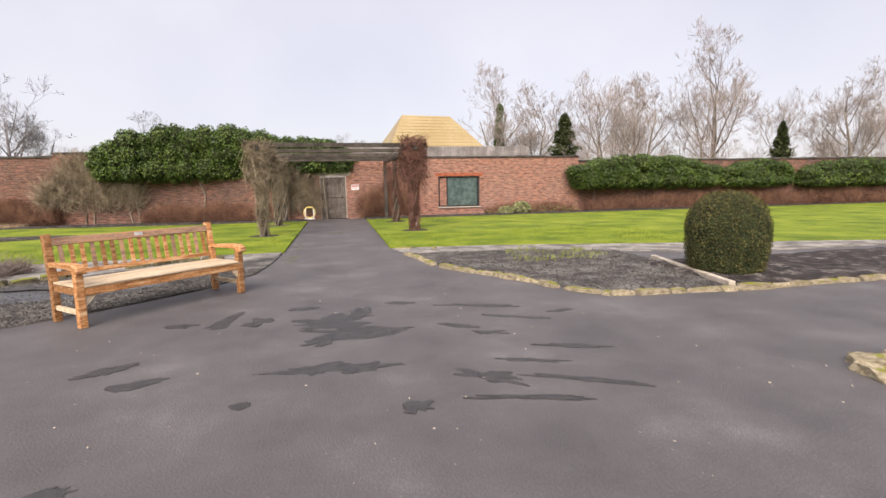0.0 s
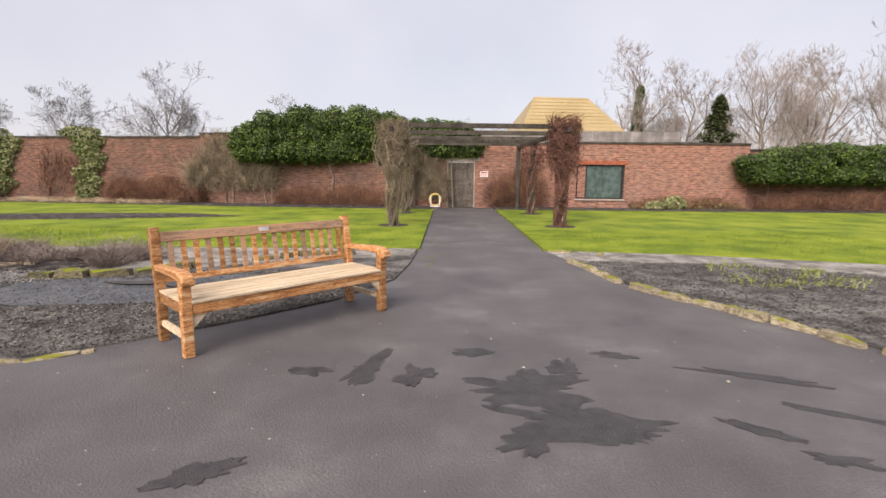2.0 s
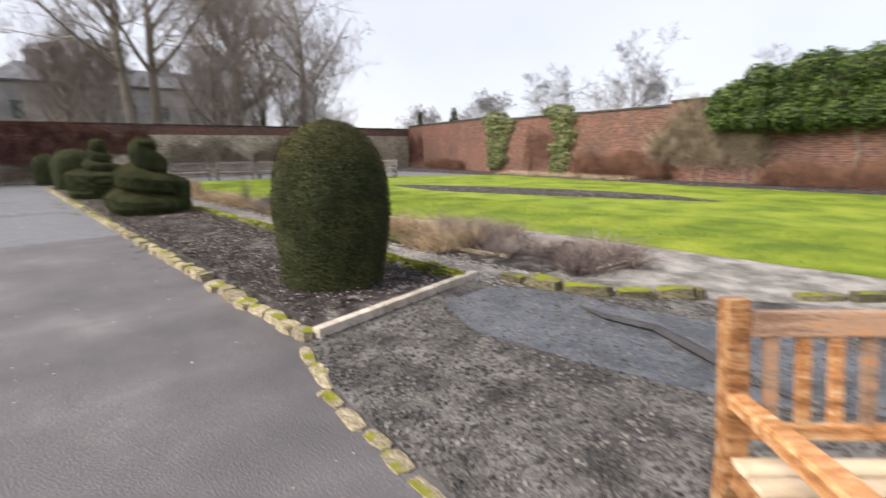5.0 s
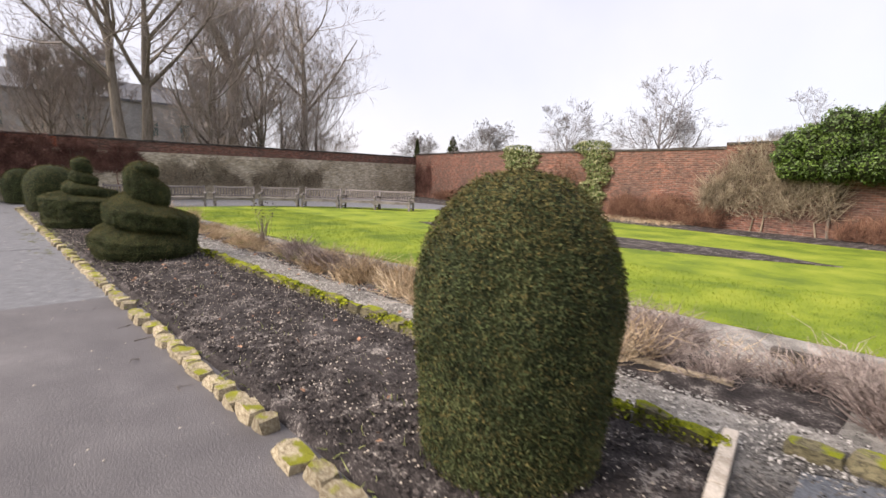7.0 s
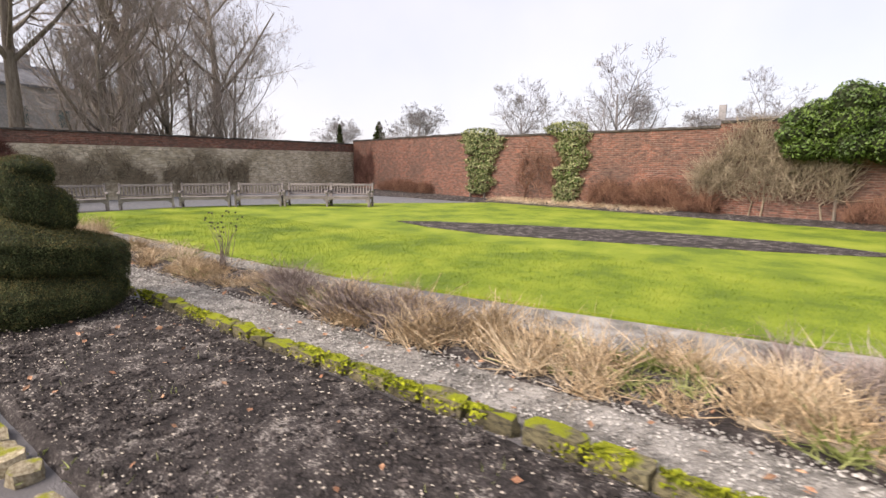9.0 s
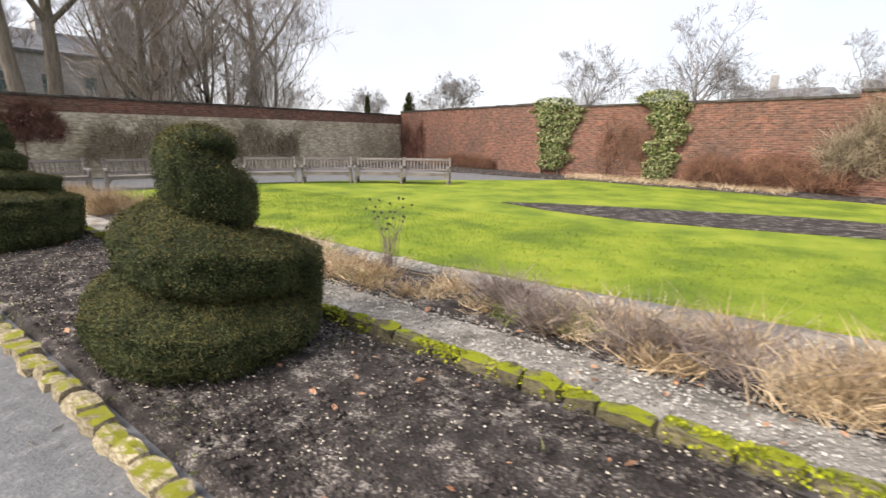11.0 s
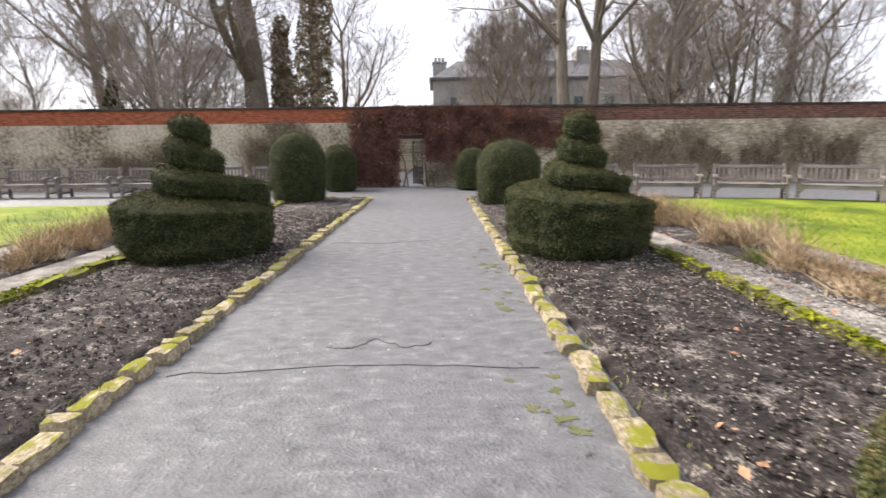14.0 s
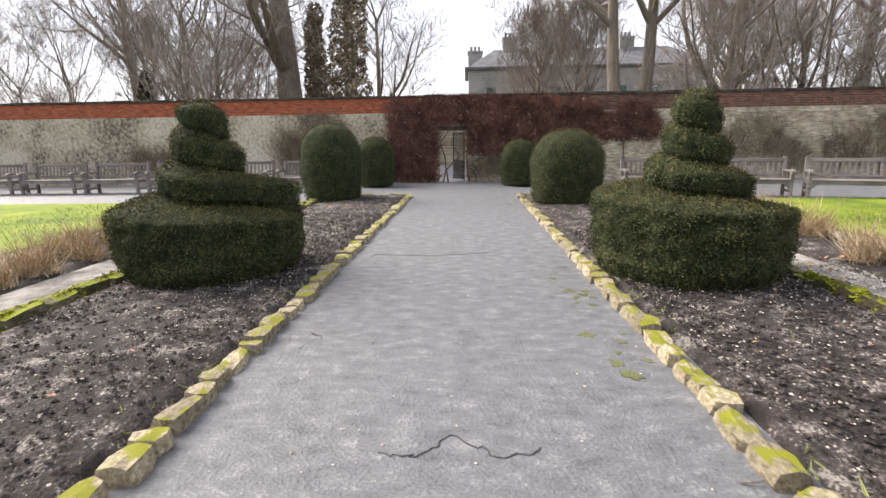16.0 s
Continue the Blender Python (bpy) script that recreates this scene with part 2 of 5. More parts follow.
VINE = mat("dry_vine_stems", [(0.3, (0.16, 0.125, 0.085)), (0.7, (0.34, 0.28, 0.20))], 2, 30, 0.95, 0, vary=0.4)
SHRUB_RED = mat("bare_russet_shrub", [(0.3, (0.13, 0.065, 0.045)), (0.7, (0.28, 0.155, 0.10))], 2, 30, 0.95, 0, vary=0.4)
STRAW = mat("dead_straw_stems", [(0.3, (0.28, 0.20, 0.115)), (0.5, (0.50, 0.385, 0.25)), (0.72, (0.64, 0.54, 0.40))], 1.1, 20, 0.9, 0, vary=0.45)
LAVENDER = mat("grey_dead_lavender", [(0.3, (0.17, 0.13, 0.115)), (0.7, (0.38, 0.32, 0.29))], 1.5, 20, 0.95, 0, vary=0.4)
SPROUT = mat("pale_green_shoots", [(0.3, (0.14, 0.17, 0.04)), (0.7, (0.32, 0.34, 0.14))], 3, 20, 0.8, 0, vary=0.3)
TEAK = mat("new_varnished_teak", [(0.3, (0.16, 0.075, 0.03)), (0.46, (0.36, 0.155, 0.055)), (0.6, (0.46, 0.235, 0.10)), (0.74, (0.5, 0.36, 0.22))], 3.2, 24, 0.6, 0.4, stretch=(1, 9, 9), vary=0.35, depth=0.004)
TEAK_PALE = mat("sun_bleached_teak", [(0.3, (0.42, 0.32, 0.21)), (0.6, (0.62, 0.50, 0.35)), (0.75, (0.68, 0.58, 0.44))], 2.0, 26, 0.6, 0.35, stretch=(1, 9, 9), vary=0.12, depth=0.004)
TEAK_GREY = mat("weathered_teak_rail", [(0.3, (0.17, 0.10, 0.065)), (0.55, (0.33, 0.22, 0.15)), (0.72, (0.42, 0.2, 0.085))], 2.6, 26, 0.7, 0.4, stretch=(1, 8, 8), vary=0.25, depth=0.004)
OLD_WOOD = mat("silvery_old_wood", [(0.3, (0.12, 0.104, 0.1)), (0.7, (0.25, 0.225, 0.212))], 2.5, 24, 0.85, 0.35, stretch=(1, 8, 8), vary=0.2, depth=0.004)
DARK_WOOD = mat("dark_weathered_wood", [(0.3, (0.03, 0.026, 0.022)), (0.7, (0.085, 0.072, 0.06))], 2.5, 24, 0.9, 0.4, vary=0.2)
DOOR_WOOD = mat("grey_brown_door_boards", [(0.3, (0.07, 0.058, 0.05)), (0.7, (0.16, 0.135, 0.115))], 2.5, 20, 0.8, 0.3, vary=0.2)
CLADDING = mat("grey_timber_cladding", [(0.3, (0.16, 0.145, 0.135)), (0.7, (0.3, 0.28, 0.265))], 1.5, 20, 0.85, 0.3, vary=0.18)
GOLD = mat("matt_gold_roof_sheet", [(0.35, (0.33, 0.25, 0.12)), (0.65, (0.39, 0.305, 0.165))], 0.6, 12, 0.5, 0.15, metal=0.1)
GLASS_DARK = mat("window_glass", [(0.4, (0.055, 0.085, 0.082)), (0.6, (0.095, 0.135, 0.13))], 0.6, 4, 0.08, 0, spec=0.6)
FRAME_DARK = mat("dark_metal_frame", [(0.4, (0.02, 0.022, 0.025)), (0.6, (0.05, 0.052, 0.055))], 3, 30, 0.5, 0.1, metal=0.4)
IRON = mat("black_wrought_iron", [(0.4, (0.018, 0.018, 0.018)), (0.6, (0.045, 0.042, 0.04))], 6, 60, 0.55, 0.2, metal=0.6)
STONE_PALE = mat("pale_dressed_stone", [(0.3, (0.28, 0.25, 0.21)), (0.7, (0.46, 0.42, 0.36))], 2, 30, 0.9, 0.4)
# grey stone with the haze of distance mixed in as a lighter colour
HOUSE_STONE = mat("hazed_far_house_stone", [(0.35, (0.24, 0.23, 0.225)), (0.65, (0.36, 0.345, 0.335))], 0.6, 6, 0.95, 0.2)
HOUSE_ROOF = mat("far_slate_roof", [(0.35, (0.09, 0.092, 0.1)), (0.65, (0.16, 0.16, 0.17))], 0.8, 8, 0.8, 0.2)
YELLOW = mat("yellow_plastic", [(0.4, (0.62, 0.47, 0.12)), (0.6, (0.75, 0.6, 0.25))], 3, 30, 0.4, 0.05)
WHITE = mat("white_enamel", [(0.4, (0.68, 0.67, 0.66)), (0.6, (0.8, 0.79, 0.78))], 4, 30, 0.4, 0.05)
SIGN_RED = mat("red_sign_print", [(0.4, (0.4, 0.05, 0.06)), (0.6, (0.5, 0.07, 0.08))], 4, 30, 0.5, 0)
BRASS = mat("pale_metal_plaque", [(0.4, (0.5, 0.48, 0.45)), (0.6, (0.66, 0.63, 0.6))], 8, 60, 0.35, 0.1, metal=0.5)
DEAD_LEAF = mat("fallen_dead_leaves", [(0.3, (0.2, 0.09, 0.05)), (0.7, (0.42, 0.25, 0.15))], 5, 40, 0.8, 0, vary=0.5)

# ---- mesh helpers ----


def mesh_of(name, bm, material):
    me = bpy.data.meshes.new(name)
    bm.to_mesh(me)
    bm.free()
    me.materials.append(material)
    return me


def raw_mesh(name, verts, faces, material, smooth=False):
    me = bpy.data.meshes.new(name)
    me.from_pydata(verts, [], faces)
    me.materials.append(material)
    if smooth:
        me.shade_smooth()
    return me


def part(name, bm, material, parent, label="", m=None):
    """One mesh object under a thing or a part. bm: a bmesh or a finished mesh."""
    ob = new(name, bm if isinstance(bm, bpy.types.Mesh) else mesh_of(name, bm, material))
    ob.parent = parent
    if m is not None:
        ob.matrix_basis = m
    return tagged(ob, label)


def thing(name, m, label, category, group="", kind=""):
    ob = new(name)
    ob.matrix_basis = m
    return tagged(ob, label, category, group, kind)


def box(bm, x0, x1, y0, y1, z0, z1, bevel=0.0, m=None):
    made = bmesh.ops.create_cube(bm, size=1.0)["verts"]
    for v in made:
        v.co = Vector((x0 + (v.co.x + 0.5) * (x1 - x0), y0 + (v.co.y + 0.5) * (y1 - y0), z0 + (v.co.z + 0.5) * (z1 - z0)))
    if bevel:
        edges = list({e for v in made for e in v.link_edges})
        out = bmesh.ops.bevel(bm, geom=edges, offset=bevel, segments=2, affect="EDGES", profile=0.6)
        made = list({v for f in out["faces"] for v in f.verts} | {v for v in made if v.is_valid})
    if m is not None:
        bmesh.ops.transform(bm, matrix=m, verts=made)
    return bm


def boxes(*dims, bevel=0.0):
    bm = bmesh.new()
    for d in dims:
        box(bm, *d, bevel=bevel)
    return bm


def prism(points, z0, z1):
    """A flat slab with the outline of the given plan points."""
    bm = bmesh.new()
    low = [bm.verts.new((x, y, z0)) for x, y in points]
    top = [bm.verts.new((x, y, z1)) for x, y in points]
    bm.faces.new(top)
    bm.faces.new(low[::-1])
    for i in range(len(points)):
        j = (i + 1) % len(points)
        bm.faces.new((low[i], low[j], top[j], top[i]))
    bmesh.ops.recalc_face_normals(bm, faces=bm.faces)
    return bm


def rough_bed(x0, x1, y0, y1, z, amp, step, seed, crown=0.0):
    """A strip of loose ground: a grid with clods, a little higher along its middle."""
    nx, ny = max(2, int((x1 - x0) / step)), max(2, int((y1 - y0) / step))
    verts, faces = [], []
    for j in range(ny + 1):
        for i in range(nx + 1):
            x, y = x0 + (x1 - x0) * i / nx, y0 + (y1 - y0) * j / ny
            d = min(j, ny - j, i, nx - i)
            h = noise.noise(Vector((x * 1.3, y * 1.3, seed))) * 0.6 + noise.noise(Vector((x * 7, y * 7, seed + 5))) * 0.4 + noise.noise(Vector((x * 19, y * 19, seed + 9))) * 0.3
            verts.append((x, y, -0.02 if d == 0 else z + amp * h + crown * math.sin(math.pi * j / ny)))
    for j in range(ny):
        for i in range(nx):
            a = j * (nx + 1) + i
            faces.append((a, a + 1, a + nx + 2, a + nx + 1))
    return verts, faces


def quads(name, centres, normals, size, rng, material, aspect=0.5, tilt=0.6, lift=0.0):
    """Many small leaves: one bent diamond each, near the given points and leaning off the normals."""
    n = len(centres)
    nor = normals + rng.normal(0, tilt, (n, 3))
    nor /= np.linalg.norm(nor, axis=1, keepdims=True) + 1e-9
    ref = rng.normal(0, 1, (n, 3))
    u = np.cross(nor, ref)
    u /= np.linalg.norm(u, axis=1, keepdims=True) + 1e-9
    w = np.cross(nor, u)
    s = size * rng.uniform(0.6, 1.4, (n, 1))
    c = centres + normals * lift
    pts = np.stack([c - u * s, c + w * s * aspect + nor * s * 0.15, c + u * s, c - w * s * aspect + nor * s * 0.15], 1).reshape(-1, 3)
    idx = np.arange(n * 4).reshape(-1, 4)
    return raw_mesh(name, pts.tolist(), idx.tolist(), material)


def strands(name, roots, tips, width, rng, material, bend=0.15):
    """Many thin stems: each two crossed tapering strips in three steps from its root to its tip."""
    n = len(roots)
    d = tips - roots
    ln = np.linalg.norm(d, axis=1, keepdims=True)
    side = np.cross(d, rng.normal(0, 1, (n, 3)))
    side /= np.linalg.norm(side, axis=1, keepdims=True) + 1e-9
    mid = roots + 0.55 * d + side * ln * bend * rng.uniform(-1, 1, (n, 1))
    o = np.cross(d, side)
    o /= np.linalg.norm(o, axis=1, keepdims=True) + 1e-9
    w = width * rng.uniform(0.6, 1.3, (n, 1))
    a = np.stack([roots - o * w, roots + o * w, mid - o * w * 0.7, mid + o * w * 0.7, tips], 1)
    b = np.stack([roots - side * w, roots + side * w, mid - side * w * 0.7, mid + side * w * 0.7, tips], 1)
    pts = np.concatenate([a, b], 1).reshape(-1, 3)
    base = np.arange(n)[:, None] * 10
    faces = []
    for off in (0, 5):
        faces += (base + off + np.array([0, 1, 3, 2])).tolist() + (base + off + np.array([2, 3, 4])).tolist()
    return raw_mesh(name, pts.tolist(), faces, material)


def tube(verts, faces, pts, radii, sides):
    """Adds a tapered tube along pts to plain vertex and face lists."""
    start = len(verts)
    n = len(pts)
    for i, p in enumerate(pts):
        d = (pts[min(i + 1, n - 1)] - pts[max(i - 1, 0)]).normalized()
        a = d.orthogonal().normalized()
        b = d.cross(a)
        for k in range(sides):
            t = 2 * math.pi * k / sides
            verts.append(tuple(p + (a * math.cos(t) + b * math.sin(t)) * radii[i]))
    for i in range(n - 1):
        for k in range(sides):
            k2 = (k + 1) % sides
            faces.append((start + i * sides + k, start + i * sides + k2, start + (i + 1) * sides + k2, start + (i + 1) * sides + k))
    faces.append(tuple(start + (n - 1) * sides + k for k in range(sides)))


def surface_points(verts, faces, count, rng):
    """Even random points on a mesh, with normals."""
    v = np.array(verts)
    tri = np.array([(f[0], f[i], f[i + 1]) for f in faces for i in range(1, len(f) - 1)])
    a, b, c = v[tri[:, 0]], v[tri[:, 1]], v[tri[:, 2]]
    cr = np.cross(b - a, c - a)
    area = np.linalg.norm(cr, axis=1)
    pick = rng.choice(len(tri), count, p=area / area.sum())
    r1, r2 = np.sqrt(rng.random((count, 1))), rng.random((count, 1))
    p = a[pick] * (1 - r1) + b[pick] * r1 * (1 - r2) + c[pick] * r1 * r2
    return p, cr[pick] / (area[pick][:, None] + 1e-9)

# ---- ground ----
WALL_W = -34.2


def north_wall_y(x):
    """Plan line of the wall's face: straight by the door, then two bends towards the far corner."""
    if x > -2:
        return 22.75
    if x > -22.5:
        return 22.75 + 0.129 * (-2 - x)
    return 25.39 + 0.265 * (-22.5 - x)


ground = tagged(new("ground", mesh_of("ground", prism([(-400, -400), (400, -400), (400, 400), (-400, 400)], -0.6, -0.06), EARTH)), "rough grass and earth round the garden", "ground", kind="structure")
tarmac = tagged(new("road_crossing", mesh_of("road_crossing", prism([(-13.0, -19), (36, -19), (36, 22.6), (-13.0, 22.6)], -0.3, 0.0), TARMAC)), "dark worn tarmac where the garden paths cross", "path", kind="structure")
west_path = tagged(new("road_west", mesh_of("road_west", prism([(WALL_W, -19), (-13.0, -19), (-13.0, 28.6), (WALL_W, 28.6)], -0.3, 0.0), TARMAC_GREY)), "weathered tarmac path to the gate, sky sheen painted pale grey", "path", kind="structure")
outer_path = tagged(new("pavement", mesh_of("pavement", prism([(-48, 1.5), (WALL_W, 1.5), (WALL_W, 5.5), (-48, 5.5)], -0.3, 0.0), TARMAC_GREY)), "tarmac path beyond the wall gate", "path", kind="structure")

LAWN_NW = [(-28.2, 9.5), (-16.0, 9.35), (-8.0, 10.3), (-1.12, 10.45), (-1.0, 21.1), (-8, 21.7), (-20, 23.2), (-24.0, 19.2), (-26.2, 16.8), (-28.0, 13.4)]
LAWN_NE = [(1.22, 10.4), (3.6, 10.0), (7.0, 9.0), (12, 7.6), (34, 7.0), (34, 20.5), (1.5, 21.2)]
LAWN_SW = [(-28.2, -2.4), (-5, -2.4), (-5, -16), (-28.2, -16)]
LAWN_SE = [(5, -4), (34, -4), (34, -17), (5, -17)]
for nm, pts in (("lawn_northwest", LAWN_NW), ("lawn_northeast", LAWN_NE), ("lawn_southwest", LAWN_SW), ("lawn_southeast", LAWN_SE)):
    tagged(new(nm, mesh_of(nm, prism(pts, -0.05, 0.045), GRASS)), "bright green mown winter lawn with a cut edge", "lawn", kind="structure")


def inside(pts, x, y):
    hit = False
    for i in range(len(pts)):
        (x0, y0), (x1, y1) = pts[i], pts[i - 1]
        if (y0 > y) != (y1 > y) and x < (x1 - x0) * (y - y0) / (y1 - y0) + x0:
            hit = not hit
    return hit


def scatter(pts, count, rng, x0, x1, y0, y1):
    out = []
    while len(out) < count:
        x, y = rng.uniform(x0, x1), rng.uniform(y0, y1)
        if inside(pts, x, y):
            out.append((x, y))
    return np.array(out)


rng = np.random.default_rng(3)
spots = np.concatenate([scatter(LAWN_NW, 26000, rng, -26, -1, 9.3, 13.5), scatter(LAWN_NE, 9000, rng, 1.2, 9, 8.5, 13.5), scatter(LAWN_SW, 3000, rng, -28, -20, -5.5, -2.4)])
roots = np.c_[spots, np.full(len(spots), 0.04)]
tips = roots + np.c_[rng.normal(0, 0.018, (len(spots), 2)), rng.uniform(0.02, 0.055, len(spots))]
tagged(new("lawn_grass", strands("lawn_grass", roots, tips, 0.0035, rng, BLADE)), "short green grass blades along the lawn edges", "grass", kind="stuff")

# beds: rectangles of soil between the kerbs
for nm, (x0, x1, y0, y1), sd in (("soil_bed_north", (-29.4, -5.55, 5.28, 7.1), 1.0), ("soil_bed_south", (-29.4, -5.6, 0.2, 2.2), 2.0)):
    vs, fs = rough_bed(x0, x1, y0, y1, 0.045, 0.035, 0.06, sd, 0.03)
    if nm == "soil_bed_north":
        vs = [(min(x, -6.0 - 0.185 * (y - 5.2)), y, z) for x, y, z in vs]
    tagged(new(nm, raw_mesh(nm, vs, fs, SOIL, True)), "dark crumbly bare soil with pale chips", "flower bed", kind="structure")
for nm, (x0, x1, y0, y1), sd in (("gravel_strip_north", (-29.0, -5.6, 7.2, 8.0), 3.0), ("gravel_strip_far", (-28.4, -5.6, 8.9, 9.55), 4.0), ("gravel_strip_south", (-29.0, -5.6, -0.85, 0.03), 5.0), ("gravel_strip_edge", (-28.4, -5.6, -2.5, -1.8), 6.0)):
    vs, fs = rough_bed(x0, x1, y0, y1, 0.02, 0.012, 0.12, sd)
    tagged(new(nm, raw_mesh(nm, vs, fs, GRAVEL, True)), "grey gravel strip beside the bed", "gravel", kind="structure")
for nm, (x0, x1, y0, y1), sd in (("dry_bed_north", (-28.8, -5.8, 7.9, 9.0), 7.0), ("dry_bed_south", (-28.8, -5.6, -1.9, -0.75), 8.0)):
    vs, fs = rough_bed(x0, x1, y0, y1, 0.035, 0.03, 0.1, sd, 0.03)
    tagged(new(nm, raw_mesh(nm, vs, fs, SOIL, True)), "soil under dead perennial stems", "flower bed", kind="structure")
GRAVEL_BED = [(-5.92, 5.15), (-5.15, 4.92), (-4.5, 4.85), (-3.9, 4.8), (-3.3, 5.2), (-2.75, 5.7), (-1.9, 6.6), (-1.35, 7.7), (-1.2, 9.0), (-1.15, 10.2), (-5.9, 10.2), (-6.32, 7.5)]
tagged(new("gravel_bed", mesh_of("gravel_bed", prism(GRAVEL_BED, -0.05, 0.022), DARK_GRAVEL)), "dark wet gravel bed beside the teak bench", "gravel", kind="structure")
SLATE_BED = [(-5.9, 6.5), (-5.2, 6.2), (-4.3, 6.3), (-3.3, 6.5), (-2.6, 7.0), (-2.5, 7.7), (-3.4, 7.9), (-4.4, 7.6), (-5.4, 7.55), (-5.95, 7.3)]
tagged(new("weed_membrane", mesh_of("weed_membrane", prism(SLATE_BED, 0.0, 0.03), SLATE)), "blue-grey weed membrane showing through thin gravel", "membrane", kind="structure")
GRAVEL_FAR = [(-6.2, 7.75), (-5.0, 7.9), (-3.4, 8.9), (-1.25, 9.6), (-1.15, 10.4), (-8.0, 10.3), (-12, 9.7), (-12, 8.95), (-6.2, 8.95)]
tagged(new("gravel_patch", mesh_of("gravel_patch", prism(GRAVEL_FAR, -0.05, 0.03), GRAVEL)), "pale grey gravel between bed and lawn", "gravel", kind="structure")
NE_BED = [(1.5, 9.2), (1.75, 7.4), (2.45, 6.2), (2.95, 5.1), (3.3, 4.6), (4.2, 4.5), (4.9, 4.4), (5.5, 6.9), (5.6, 8.2), (4.0, 9.0)]
tagged(new("gravel_bed_east", mesh_of("gravel_bed_east", prism(NE_BED, -0.05, 0.022), DARK_GRAVEL)), "dark gravel bed with thin moss", "gravel", kind="structure")
NE_STRIP = [(1.4, 9.3), (4.0, 9.0), (5.6, 8.2), (7.4, 7.2), (33, 6.0), (34, 7.0), (12, 7.6), (7.0, 9.0), (3.6, 10.0), (1.25, 10.35)]
tagged(new("gravel_path_east", mesh_of("gravel_path_east", prism(NE_STRIP, -0.05, 0.02), GRAVEL)), "pale gravel strip before the lawn", "gravel", kind="structure")
vs, fs = rough_bed(5.0, 33, 4.35, 6.6, 0.045, 0.04, 0.12, 11.0, 0.03)
tagged(new("soil_bed_east", raw_mesh("soil_bed_east", vs, fs, SOIL, True)), "dark bare soil bed with a clipped yew", "flower bed", kind="structure")
LAWN_SOIL = [(-18.6, 15.3), (-17, 14.8), (-15.0, 14.6), (-12.4, 15.2), (-9.5, 16.0), (-7.0, 16.9), (-9, 17.7), (-12.2, 17.6), (-15.6, 16.6), (-17.6, 15.9)]
tagged(new("lawn_bed", mesh_of("lawn_bed", prism(LAWN_SOIL, 0.0, 0.06), SOIL)), "bare soil bed cut into the lawn", "flower bed", kind="structure")
for nm, pts in (("wall_bed_north", [(-33.9, 28.4), (-33.9, 23), (-27, 23.6), (-20, 23.2), (-8, 21.4), (-1.1, 20.9), (-1.1, 22.7), (-2, 22.7)]), ("wall_bed_east", [(1.5, 21.0), (34, 20.4), (34, 22.7), (1.5, 22.7)])):
    tagged(new(nm, mesh_of(nm, prism(pts, -0.05, 0.055), SOIL)), "soil bed along the foot of the wall", "flower bed", kind="structure")


def blob_patch(name, x, y, rx, ry, turn, seed, material=TARMAC_PATCH, z=0.004, label="dark worn hollow in the tarmac surface", ragged=0.75):
    """A shallow lens of broken tarmac with a ragged outline."""
    r = np.random.default_rng(seed)
    pts = []
    for k in range(72):
        a = 2 * math.pi * k / 72
        v = Vector((math.cos(a), math.sin(a), seed * 3.1))
        q = 0.8 + ragged * noise.noise(Vector((v.x * 1.6, v.y * 1.6, v.z))) + 0.45 * ragged * noise.noise(Vector((v.x * 5, v.y * 5, v.z + 9))) + r.uniform(-0.05, 0.05)
        q = max(0.2, q)
        px, py = rx * q * math.cos(a), ry * q * math.sin(a)
        pts.append((x + px * math.cos(turn) - py * math.sin(turn), y + px * math.sin(turn) + py * math.cos(turn)))
    return tagged(new(name, mesh_of(name, prism(pts, -0.02, z), material)), label, "tarmac patch", kind="structure")


HOLLOWS = [(-0.15, 4.35, 0.5, 0.3, 0.1), (0.12, 3.86, 0.6, 0.2, -0.3), (-0.2, 3.68, 0.26, 0.13, 0.5), (0.2, 4.66, 0.12, 0.25, -0.1), (-0.9, 4.55, 0.15, 0.22, 0.1), (-1.27, 4.65, 0.13, 0.3, -0.3), (-0.48, 5.0, 0.2, 0.08, 0.0), (0.65, 4.95, 0.16, 0.08, -0.2), (1.1, 3.78, 0.26, 0.07, -0.7), (1.5, 4.55, 0.5, 0.07, -0.4), (1.75, 3.95, 0.4, 0.05, -0.5), (1.3, 3.5, 0.2, 0.07, -0.3), (2.3, 4.05, 0.2, 0.05, 0.1), (-1.67, 4.6, 0.13, 0.09, 0.0), (-1.9, 3.35, 0.24, 0.1, 0.4), (-0.3, 2.95, 0.42, 0.13, 0.05), (0.1, 2.9, 0.32, 0.11, -0.1), (0.35, 2.1, 0.13, 0.13, 0.0), (0.95, 2.45, 0.3, 0.11, -0.7), (1.05, 2.05, 0.4, 0.05, -0.3), (1.35, 2.7, 0.35, 0.05, -0.4), (-1.55, 3.0, 0.2, 0.08, 0.2), (-0.75, 2.4, 0.06, 0.06, 0.0), (1.6, 2.2, 0.4, 0.06, -0.5), (1.9, 2.9, 0.45, 0.05, -0.4), (-1.6, 1.6, 0.35, 0.09, 0.3)]
for i, (x, y, rx, ry, tn) in enumerate(HOLLOWS):
    blob_patch("tarmac_patch", x, y, rx, ry, tn, i + 1, z=0.0032 + 0.0009 * (i % 5))


